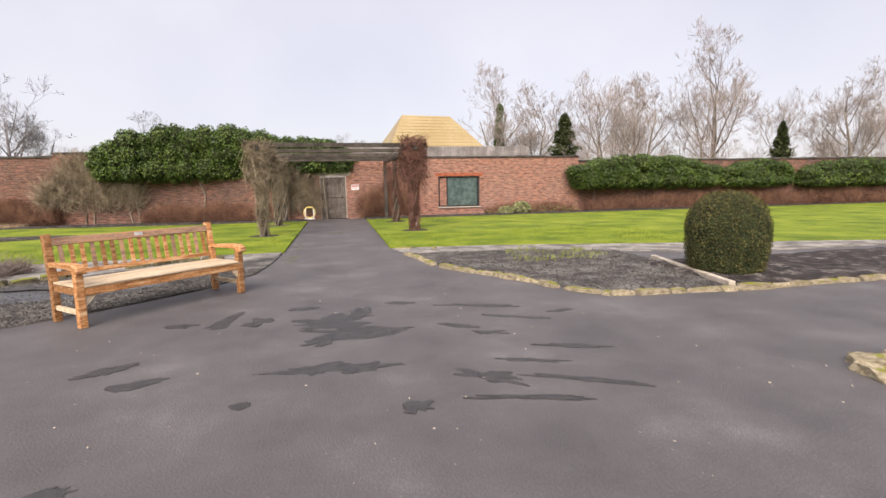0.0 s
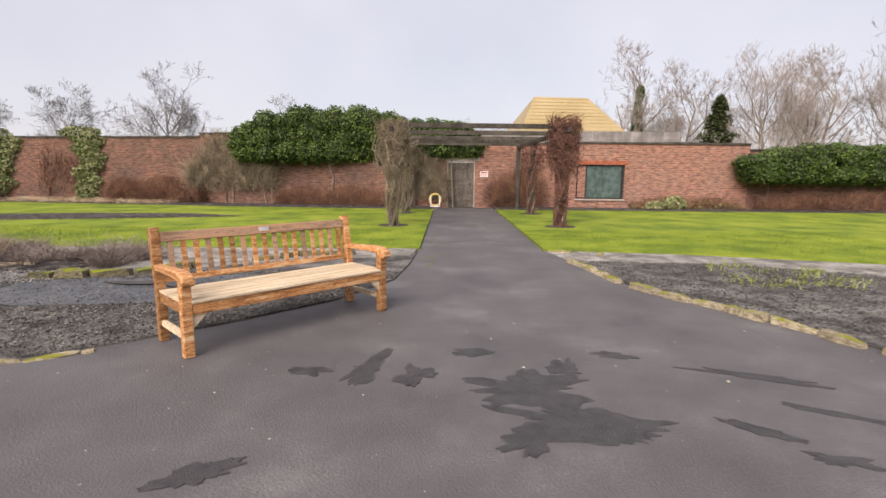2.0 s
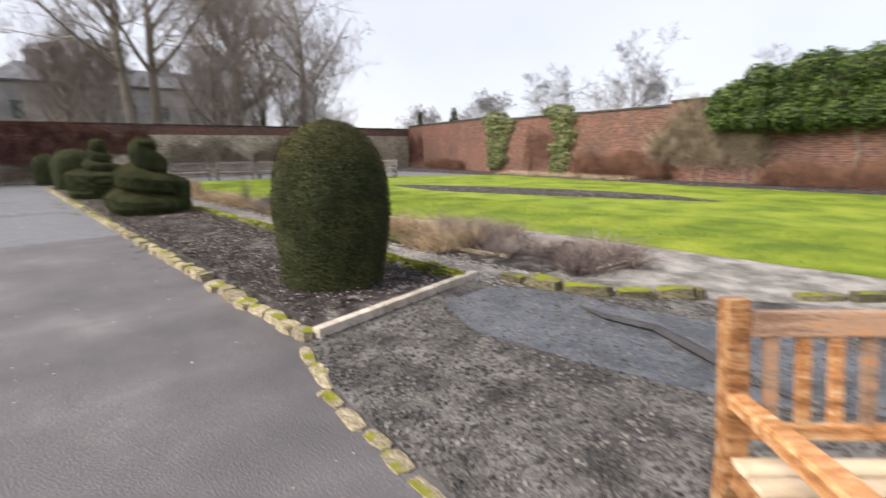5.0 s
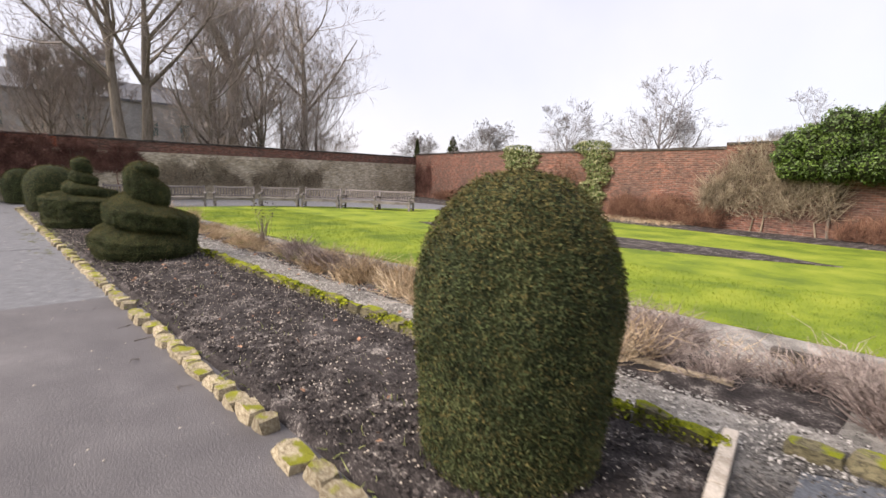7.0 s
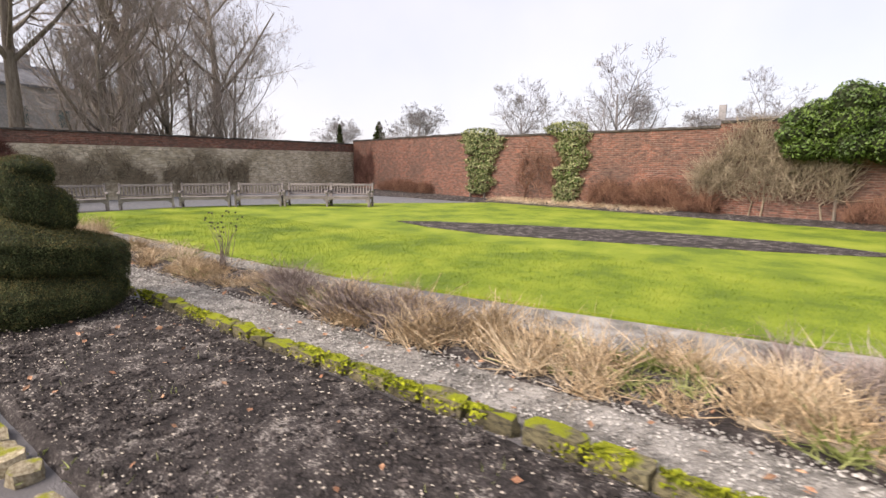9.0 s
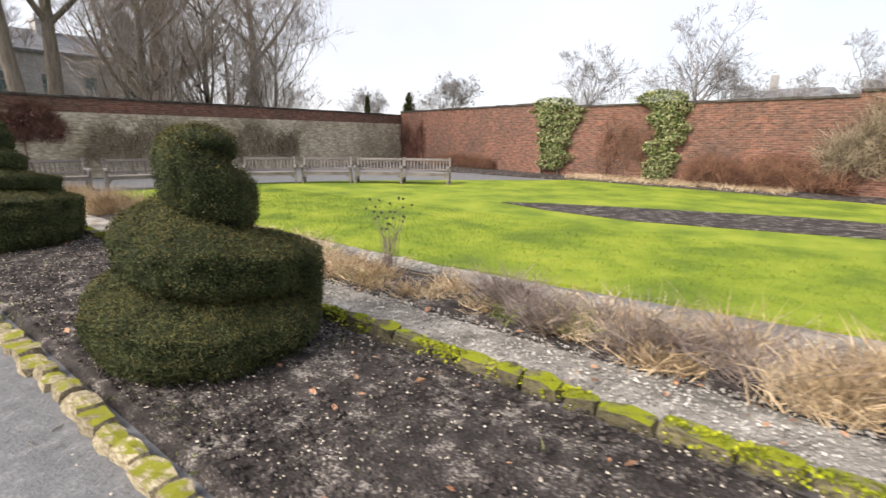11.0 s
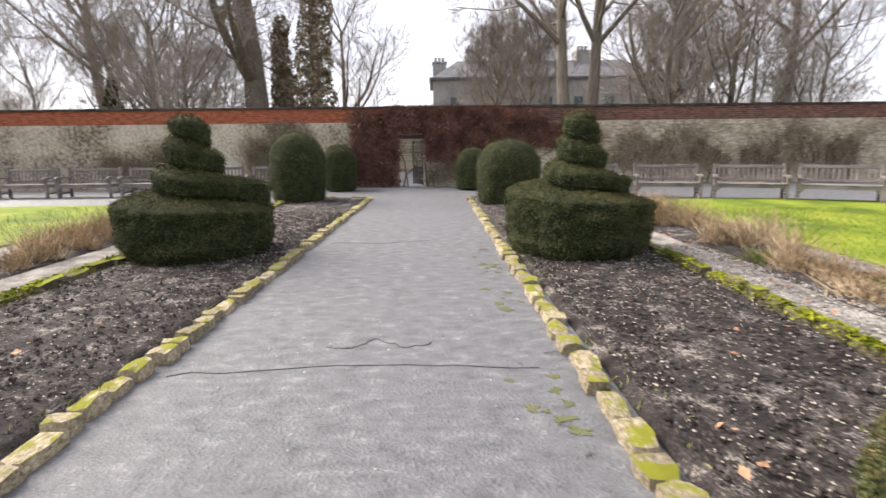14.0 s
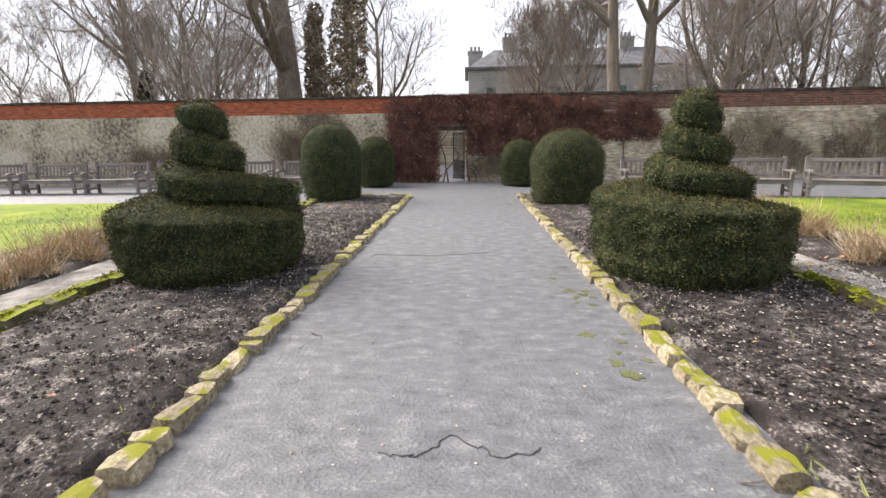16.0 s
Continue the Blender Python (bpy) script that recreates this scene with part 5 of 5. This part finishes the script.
def conifer(name, x, y, h, wide, seed, label):
    r = np.random.default_rng(seed)
    ob = thing(name, pose(x, y, -0.1), label, "tree")
    tv, tf = [], []
    tube(tv, tf, [Vector((0, 0, -0.2)), Vector((0.05, 0, h * 0.5)), Vector((0, 0, h))], [0.2, 0.12, 0.02], 6)
    part("trunk", raw_mesh("trunk", tv, tf, BARK), None, ob)
    n = 5200
    tier = r.integers(0, 16, n)
    z = h * (0.16 + 0.82 * tier / 16) + r.normal(0, 0.16, n)
    a = r.uniform(0, 2 * math.pi, n)
    a = np.round(a * 1.3 + tier) / 1.3 + r.normal(0, 0.2, n)
    rad = wide * (1.05 - z / h) * np.sqrt(r.random(n)) * (0.75 + 0.25 * np.sin(tier * 2.3))
    p = np.c_[rad * np.cos(a), rad * np.sin(a), z - rad * 0.2]
    part("crown", quads("crown", p, np.tile([0, 0, 1.0], (n, 1)), 0.16, r, YEW, 0.4, 0.5), None, ob)
    return ob


conifer("conifer", 19.5, 38.0, 7.6, 3.4, 111, "dark green ragged pine behind the hall")
conifer("conifer", 37.5, 34.0, 6.5, 2.2, 112, "dark spreading conifer behind the wall")
conifer("conifer", -66, 56, 7.5, 1.6, 113, "small dark spire conifer far off")
conifer("conifer", -58, 56, 7.5, 3.2, 114, "broad dark conifer far off")
conifer("conifer", -43.5, -13.5, 5.5, 1.8, 115, "dark evergreen shrub behind the rendered wall")


def ivy_trunk(x, y, wide, h, seed, label):
    r = random.Random(seed)
    blobs = [((r.uniform(-0.2, 0.2) * wide, r.uniform(-0.2, 0.2) * wide, h * (k + 0.5) / 12), (wide * (1.0 - 0.55 * k / 12) * r.uniform(0.8, 1.15), wide * (1.0 - 0.5 * k / 12), h * 0.07)) for k in range(12)]
    ob = thing("ivy_clad_trunk", pose(x, y, 0.0), label, "tree")
    tv, tf = [], []
    tube(tv, tf, [Vector((0, 0, -0.2)), Vector((0, 0, h * 0.5)), Vector((0, 0, h))], [0.4, 0.3, 0.1], 8)
    part("trunk", raw_mesh("trunk", tv, tf, BARK), None, ob)
    part("ivy", blob_leaves("ivy", blobs, 9000, 0.1, VINE if seed != 123 else IVY, seed), None, ob, "dense ivy and twig growth")
    return ob


ivy_trunk(-46.5, -5.0, 0.9, 9, 121, "thick trunk wrapped in dull ivy")
ivy_trunk(-43.0, -2.2, 1.35, 11, 122, "tall ragged column of ivy on a dead trunk")
ivy_trunk(15.5, 42.8, 0.6, 8.5, 123, "tree trunk wrapped in dark ivy")

# ---- far houses ----
house = thing("stone_house", pose(-78, 10, 0), "large grey stone house with tall chimneys", "house")
part("wall", boxes((-5, 5, -6, 20, -0.5, 9.0)), HOUSE_STONE, house)
part("wing_wall", boxes((-4, 4, -8.5, -6.02, -0.5, 6.0)), HOUSE_STONE, house)
bm = prism([(-5.3, -6.4), (5.3, -6.4), (5.3, 20.4), (-5.3, 20.4)], 9.0, 9.25)
rf = part("roof", bm, HOUSE_ROOF, house)
bm = bmesh.new()
rp = [bm.verts.new(p) for p in ((-5.3, -6, 9.25), (5.3, -6, 9.25), (5.3, 20, 9.25), (-5.3, 20, 9.25), (0, -3, 11.8), (0, 17, 11.8))]
for f in ((0, 1, 4), (1, 2, 5, 4), (2, 3, 5), (3, 0, 4, 5)):
    bm.faces.new([rp[i] for i in f])
part("hipped_roof", bm, HOUSE_ROOF, house)
for y, z in ((-5.2, 11.4), (-1.2, 12.8), (6.0, 13.0), (12, 12.6)):
    ch = part("chimney", boxes((-1.0, 1.0, y - 0.8, y + 0.8, 9.2, z), (-1.1, 1.1, y - 0.9, y + 0.9, z + 0.005, z + 0.2)), HOUSE_STONE, house)
    for k in range(3):
        part("chimney_pot", boxes((-0.2, 0.2, y - 0.6 + 0.45 * k, y - 0.3 + 0.45 * k, z + 0.205, z + 0.8), bevel=0.03), HOUSE_STONE, ch)
for y in (-3.5, 0, 3.5, 7, 10.5, 14, 17.5):
    for z in (1.2, 5.2):
        part("window", boxes((5.005, 5.06, y - 0.5, y + 0.5, z, z + 1.9)), GLASS_DARK, house)
cottage = thing("cottage", pose(-16, 78, 0), "far cottage roof with one chimney", "house")
part("wall", boxes((-5, 5, -4, 4, -0.5, 5.0)), HOUSE_STONE, cottage)
bm = bmesh.new()
rp = [bm.verts.new(p) for p in ((-5.3, -4.3, 5.0), (5.3, -4.3, 5.0), (5.3, 4.3, 5.0), (-5.3, 4.3, 5.0), (-3, 0, 7.6), (3, 0, 7.6))]
for f in ((0, 1, 5, 4), (1, 2, 5), (2, 3, 4, 5), (3, 0, 4)):
    bm.faces.new([rp[i] for i in f])
part("roof", bm, HOUSE_ROOF, cottage)
part("chimney", boxes((-3.2, -2.4, -0.4, 0.4, 6.4, 9.2)), HOUSE_STONE, cottage)

# ---- dead perennials, shoots, clods and pebbles ----


def clump(name, x0, x1, y0, y1, count, low, high, material, label, seed, lean=0.16, width=0.005, gather=26, category="dead perennials"):
    r = np.random.default_rng(seed)
    cx, cy = r.uniform(x0, x1, gather), r.uniform(y0, y1, gather)
    k = r.integers(0, gather, count)
    root = np.c_[cx[k] + r.normal(0, 0.09, count), cy[k] + r.normal(0, 0.07, count), np.full(count, 0.03)]
    hh = (low + (high - low) * r.random(gather))[k] * r.uniform(0.5, 1.1, count)
    tip = root + np.c_[r.normal(0, lean, count) * hh * 2.2, r.normal(0, lean, count) * hh * 2.2, hh * r.uniform(0.35, 1.0, count)]
    return tagged(new(name, strands(name, root, tip, width, r, material, 0.25)), label, category, kind="stuff")


clump("straw_clumps", -28.6, -20, 8.0, 8.9, 5200, 0.35, 0.75, STRAW, "pale straw stems of dead perennials", 201, gather=40)
clump("straw_clumps", -20, -13, 8.0, 8.85, 5600, 0.12, 0.4, STRAW, "low straw-coloured dead perennials", 202, 0.3, gather=46)
clump("straw_clumps", -13, -7.4, 8.0, 8.9, 6500, 0.2, 0.55, STRAW, "straw stems of dead perennials", 203, 0.25, gather=48)
clump("dead_lavender", -14.5, -11.8, 8.1, 8.8, 2600, 0.3, 0.55, LAVENDER, "grey dead lavender clump", 204, 0.25, gather=12)
clump("dead_lavender", -9.0, -5.4, 8.3, 9.5, 5200, 0.25, 0.45, LAVENDER, "grey-brown dead lavender clumps", 205, 0.3, gather=30)
clump("green_leaf_tufts", -22, -8, 8.0, 8.8, 1400, 0.12, 0.3, SPROUT, "fresh green strap leaves among dead stems", 206, 0.3, 0.008, 22, "green tufts")
clump("straw_clumps", -28.6, -18, -1.8, -0.9, 6500, 0.3, 0.7, STRAW, "pale straw stems of dead perennials", 207, gather=46)
clump("bulb_shoots", -29, -7, 5.5, 6.9, 700, 0.05, 0.13, SPROUT, "pale shoots coming through bare soil", 208, 0.1, 0.005, 150, "bulb shoots")
clump("bulb_shoots", -29, -15, 0.4, 1.7, 420, 0.05, 0.12, SPROUT, "pale shoots coming through bare soil", 209, 0.1, 0.005, 90, "bulb shoots")
clump("bulb_shoots", 3.2, 5.0, 7.3, 8.8, 300, 0.08, 0.16, SPROUT, "green bulb shoots in the far bed", 210, 0.1, 0.008, 40, "bulb shoots")
clump("edge_tufts", -28, -6, 8.95, 9.5, 900, 0.08, 0.25, STRAW, "stray dry grass tufts by the lawn edge", 211, 0.3, 0.004, 60, "grass tufts")
r = np.random.default_rng(212)
teasel = thing("teasel", pose(-16.1, 8.55, 0.03), "tall dry seed-head plant with dark bobbles", "dead plant")
n = 26
a = r.uniform(0, 2 * math.pi, n)
tip = np.c_[0.38 * r.random(n) * np.cos(a), 0.38 * r.random(n) * np.sin(a), r.uniform(0.55, 1.0, n)]
part("stem_growth", strands("stem_growth", np.zeros((n, 3)) + r.normal(0, 0.04, (n, 3)) * (1, 1, 0), tip, 0.005, r, LAVENDER, 0.1), None, teasel)
bm = bmesh.new()
for p in tip:
    bmesh.ops.create_icosphere(bm, subdivisions=1, radius=0.016, matrix=Matrix.Translation(p))
tagged(part("seed_head_cluster", bm, DARK_WOOD, teasel), "small dark seed heads", kind="stuff")


def chips(name, places, low, high, material, label, category, seed):
    """Many small angular stones: squashed octahedra lying on the ground."""
    r = np.random.default_rng(seed)
    n = len(places)
    s = (low + (high - low) * r.random(n) ** 2)[:, None, None]
    base = np.array([(1, 0, 0), (0, 1, 0), (-1, 0, 0), (0, -1, 0), (0, 0, 0.6), (0, 0, -0.6)], float)
    pts = base[None] * s * r.uniform(0.6, 1.25, (n, 6, 1))
    ang = r.uniform(0, 6.28, n)
    c, q = np.cos(ang)[:, None], np.sin(ang)[:, None]
    pts = np.stack([pts[..., 0] * c - pts[..., 1] * q, pts[..., 0] * q + pts[..., 1] * c, pts[..., 2]], -1) + places[:, None, :]
    f = np.array([(0, 1, 4), (1, 2, 4), (2, 3, 4), (3, 0, 4), (1, 0, 5), (2, 1, 5), (3, 2, 5), (0, 3, 5)])
    faces = (np.arange(n)[:, None, None] * 6 + f[None]).reshape(-1, 3)
    return tagged(new(name, raw_mesh(name, pts.reshape(-1, 3).tolist(), faces.tolist(), material)), label, category, kind="stuff")


def strip_places(x0, x1, y0, y1, n, z, seed):
    r = np.random.default_rng(seed)
    return np.c_[r.uniform(x0, x1, n), r.uniform(y0, y1, n), z + r.uniform(-0.01, 0.012, n)]


chips("soil_clods", np.concatenate([strip_places(-24, -6.3, 5.35, 7.05, 26000, 0.075, 301), strip_places(-26, -15, 0.3, 2.15, 12000, 0.075, 302)]), 0.006, 0.026, CLOD, "crumbs of soil and pale chips", "soil", 303)
chips("pale_soil_chips", np.concatenate([strip_places(-26, -6.3, 5.35, 7.05, 5200, 0.092, 321), strip_places(-28, -14, 0.3, 2.15, 3000, 0.092, 322)]), 0.005, 0.013, PALE_STONE, "pale stone chips on the bare soil", "stone chips", 323)
chips("gravel_chips", np.concatenate([strip_places(-22, -5.7, 7.22, 8.0, 16000, 0.03, 304), strip_places(-22, -6, 8.95, 9.4, 6000, 0.03, 305)]), 0.006, 0.02, PEBBLE, "loose grey gravel stones", "gravel", 306)
bed = scatter(GRAVEL_BED, 16000, np.random.default_rng(307), -6.2, -1.1, 4.8, 8.2)
chips("bed_gravel", np.c_[bed, np.full(len(bed), 0.028)], 0.006, 0.022, mat("wet_gravel_stones", [(0.3, (0.035, 0.033, 0.03)), (0.7, (0.13, 0.12, 0.11))], 6, 50, 0.7, 0.3, vary=0.8), "wet dark gravel stones", "gravel", 308)
bed = scatter(NE_BED, 7000, np.random.default_rng(309), 1.4, 5.7, 4.3, 9.2)
chips("bed_gravel", np.c_[bed, np.full(len(bed), 0.028)], 0.008, 0.022, bpy.data.materials["wet_gravel_stones"], "wet dark gravel stones", "gravel", 310)
r = np.random.default_rng(311)
grit = np.concatenate([np.c_[r.uniform(-5, 4, 260), r.uniform(0.2, 6, 260), np.full(260, 0.004)], np.c_[r.uniform(-28, -6, 500), r.uniform(2.45, 5.05, 500), np.full(500, 0.004)]])
chips("tarmac_grit", grit, 0.004, 0.013, PALE_STONE, "small pale stones lying on the tarmac", "grit", 312)
leaf_at = np.concatenate([strip_places(-24, -7, 5.4, 7.0, 120, 0.1, 313), strip_places(-25, -8, 7.3, 9.0, 300, 0.06, 314), strip_places(-30, -15, 0.3, 1.7, 60, 0.1, 315)])
tagged(new("dead_leaves", quads("dead_leaves", leaf_at, np.tile([0, 0, 1.0], (len(leaf_at), 1)), 0.03, np.random.default_rng(316), DEAD_LEAF, 0.6, 0.3)), "scattered fallen brown leaves", "dead leaves", kind="stuff")

r = np.random.default_rng(330)
tw = np.c_[r.uniform(-28, -8, 60), np.where(r.random(60) < 0.5, r.uniform(2.42, 2.7, 60), r.uniform(4.75, 5.05, 60)), np.full(60, 0.006)]
tagged(new("fallen_twigs", strands("fallen_twigs", tw, tw + np.c_[r.normal(0, 0.1, (60, 2)), np.full(60, 0.004)], 0.004, r, BARK, 0.3)), "thin fallen twigs at the path edge", "twigs", kind="stuff")
clump("edge_weeds", -27, -7, 5.25, 5.45, 260, 0.04, 0.1, SPROUT, "small green weeds behind the kerb", 331, 0.4, 0.006, 60, "weeds")
clump("edge_weeds", -27, -14, 2.02, 2.2, 200, 0.04, 0.1, SPROUT, "small green weeds behind the kerb", 332, 0.4, 0.006, 50, "weeds")
r = random.Random(335)
for k, (x, y, rx, ry) in enumerate(((-20.7, 4.9, 0.4, 0.12), (-19.6, 4.85, 0.35, 0.12), (-17.6, 4.9, 0.3, 0.1), (-0.85, 9.6, 0.12, 0.5), (-0.9, 12.0, 0.1, 0.6), (0.1, 15.5, 0.35, 0.2))):
    for q in range(9):
        s = r.uniform(0.02, 0.06)
        blob_patch("moss_film", x + r.gauss(0, rx * 0.7), y + r.gauss(0, ry * 0.7), s * 1.3, s, r.uniform(0, 3), 60 + k * 10 + q, MOSS_FILM, 0.002 + 0.0003 * q, "thin film of green moss on the tarmac", 0.9)

# cracked membrane fold in the gravel bed, the edging log and the pale edging strip
fold_v, fold_f = [], []
tube(fold_v, fold_f, [Vector(p) for p in ((-4.95, 7.3, 0.04), (-4.6, 7.15, 0.06), (-4.2, 7.18, 0.06), (-3.8, 6.95, 0.07), (-3.4, 6.75, 0.05), (-3.0, 6.7, 0.03))], [0.01, 0.03, 0.035, 0.04, 0.03, 0.01], 5)
tagged(new("membrane_fold", raw_mesh("membrane_fold", fold_v, fold_f, TARMAC_PATCH)), "black torn fold of weed membrane", "membrane")
log_v, log_f = [], []
tube(log_v, log_f, [Vector(p) for p in ((-9.2, 8.15, 0.06), (-8.0, 8.1, 0.07), (-6.6, 8.3, 0.06))], [0.04, 0.045, 0.04], 8)
tagged(new("edging_log", raw_mesh("edging_log", log_v, log_f, VINE)), "thin log lying along the dry bed", "log")
tagged(new("edging_board", mesh_of("edging_board", boxes((-6.6, -5.9, 9.42, 9.52, 0.03, 0.13), bevel=0.01), DARK_WOOD)), "short dark edging board by the lawn", "board")

# ---- stone edging, piece by piece ----
stones = []
for k in range(8):
    bm = bmesh.new()
    bmesh.ops.create_cube(bm, size=1.0)
    bmesh.ops.subdivide_edges(bm, edges=bm.edges, cuts=1, use_grid_fill=True)
    nz = 13.7 * k
    rr = random.Random(400 + k)
    for v in bm.verts:
        v.co *= 1 - 0.095 * (abs(v.co.x * 2) * abs(v.co.y * 2) + abs(v.co.z * 2) * (abs(v.co.x * 2) + abs(v.co.y * 2)) * 0.5)
        v.co += Vector((rr.uniform(-0.04, 0.04), rr.uniform(-0.09, 0.09), rr.uniform(-0.10, 0.07) if v.co.z > 0 else 0.0))
    stones.append(bm)


def stone_meshes(material):
    out = []
    for k, bm in enumerate(stones):
        me = bpy.data.meshes.new("kerb_stone")
        bm.to_mesh(me)
        me.materials.append(material)
        out.append(me)
    return out


KERB_SET, MOSS_SET = stone_meshes(KERB), stone_meshes(MOSSY)


def edging(name, line, material_set, label, seed, low, high, width, tall, gap=0.012, lift=0.0):
    """Stones end to end along a plan line, each an object of its own."""
    rr = random.Random(seed)
    ob = thing(name, pose(0, 0, 0), label, "edging")
    for (xa, ya), (xb, yb) in zip(line, line[1:]):
        full = math.hypot(xb - xa, yb - ya)
        ux, uy = (xb - xa) / full, (yb - ya) / full
        s = 0.0
        while s < full - 0.05:
            ln = min(rr.uniform(low, high), full - s)
            if rr.random() > 0.04:
                px, py = xa + ux * (s + ln / 2), ya + uy * (s + ln / 2)
                h = tall * rr.uniform(0.75, 1.25)
                m = pose(px + rr.uniform(-0.02, 0.02), py + rr.uniform(-0.02, 0.02), h / 2 - 0.03 + lift, rr.uniform(-4, 4), rr.uniform(-4, 4), math.degrees(math.atan2(uy, ux)) + rr.uniform(-5, 5) + rr.choice((0, 180))) @ Matrix.Diagonal((ln * 1.03 - gap, width * rr.uniform(0.8, 1.2), h + 0.06, 1))
                part("kerb_stone", rr.choice(material_set), None, ob, m=m)
            s += ln
    return ob


edging("stone_edging", [(-29.4, 5.17), (-5.95, 5.17)], KERB_SET, "rough sandstone kerb with bright yellow-green moss", 501, 0.14, 0.34, 0.15, 0.08)
edging("stone_edging", [(-29.4, 2.3), (-5.6, 2.3)], KERB_SET, "rough sandstone kerb with bright yellow-green moss", 502, 0.14, 0.34, 0.15, 0.08)
edging("mossy_edging", [(-29.4, 7.16), (-6.4, 7.2)], MOSS_SET, "low stone edging thick with yellow-green moss", 503, 0.2, 0.45, 0.15, 0.12)
edging("mossy_edging", [(-29.4, 0.12), (-5.6, 0.12)], MOSS_SET, "low stone edging thick with yellow-green moss", 504, 0.2, 0.45, 0.22, 0.12)
edging("mossy_edging", [(-6.1, 7.55), (-5.4, 7.65), (-4.9, 7.85), (-4.3, 8.4)], MOSS_SET, "low stone edging thick with yellow-green moss", 505, 0.28, 0.5, 0.16, 0.12)
edging("mossy_edging", [(-3.7, 8.9), (-3.0, 9.5), (-2.0, 9.7)], MOSS_SET, "low stone edging thick with yellow-green moss", 506, 0.28, 0.5, 0.16, 0.10)
edging("stone_edging", [(-5.85, 5.08), (-5.1, 4.85), (-4.4, 4.79), (-3.85, 4.72), (-3.45, 4.98)], KERB_SET, "sunken sandstone kerb round the gravel bed", 507, 0.2, 0.42, 0.09, 0.02)
edging("stone_edging", [(1.42, 9.3), (1.7, 7.4), (2.4, 6.15), (2.9, 5.05), (3.25, 4.55), (4.2, 4.42), (4.9, 4.33), (20, 4.28)], KERB_SET, "low sandstone kerb round the eastern bed", 508, 0.25, 0.5, 0.13, 0.06)
edging("stone_edging", [(1.3, 10.3), (2.2, 9.9)], KERB_SET, "flat stones at the lawn corner", 509, 0.3, 0.5, 0.25, 0.05)
edging("stone_edging", [(3.6, 1.85), (3.45, 1.2), (3.9, 0.6)], KERB_SET, "mossy sandstone kerb corner", 510, 0.2, 0.4, 0.18, 0.06)
edging("stone_edging", [(3.6, 1.9), (6.0, 1.7), (12.0, 1.5)], KERB_SET, "mossy sandstone kerb of the southern bed", 513, 0.25, 0.5, 0.16, 0.07)
edging("stone_edging", [(-29.4, 5.17), (-29.55, 6.0), (-29.5, 7.1)], KERB_SET, "rough sandstone kerb closing the bed", 511, 0.24, 0.45, 0.15, 0.09)
edging("stone_edging", [(-29.4, 2.3), (-29.55, 1.3), (-29.5, 0.2)], KERB_SET, "rough sandstone kerb closing the bed", 512, 0.24, 0.45, 0.15, 0.09)
for nm, y, x0, x1, n, sd in (("moss_cushions", 7.17, -29.3, -6.3, 15000, 521), ("moss_cushions", 0.10, -29.3, -12, 15000, 522)):
    r = np.random.default_rng(sd)
    px = r.uniform(x0, x1, n)
    keep = np.array([noise.noise(Vector((v * 1.6, sd, 0))) for v in px]) > -0.12
    px = px[keep]
    p = np.c_[px, y + r.normal(0, 0.055 if sd == 521 else 0.10, len(px)), 0.115 + r.normal(0, 0.012, len(px))]
    p[:, 2] -= 6.0 * (p[:, 1] - y) ** 2
    tagged(new(nm, quads(nm, p, np.tile([0, 0, 1.0], (len(p), 1)), 0.016, r, MOSS, 0.7, 0.7)), "yellow-green moss cushions on the edging stones", "moss", kind="stuff")
strip = thing("stone_strip", pose(-5.95, 5.2, 0.0, 0, 0, 100.5), "pale stone strip closing the soil bed", "edging")
for k in range(3):
    part("kerb_stone", boxes((0.03 + k * 0.74, 0.76 + k * 0.74, -0.045, 0.045, -0.02, 0.10), bevel=0.012), PALE_STONE, strip)
strip2 = thing("stone_strip", pose(4.92, 4.4, 0.0, 0, 0, 76), "pale stone strip closing the eastern bed", "edging")
for k in range(3):
    part("kerb_stone", boxes((0.05 + k * 0.85, 0.88 + k * 0.85, -0.045, 0.045, -0.02, 0.09), bevel=0.012), PALE_STONE, strip2)
for bm in stones:
    bm.free()
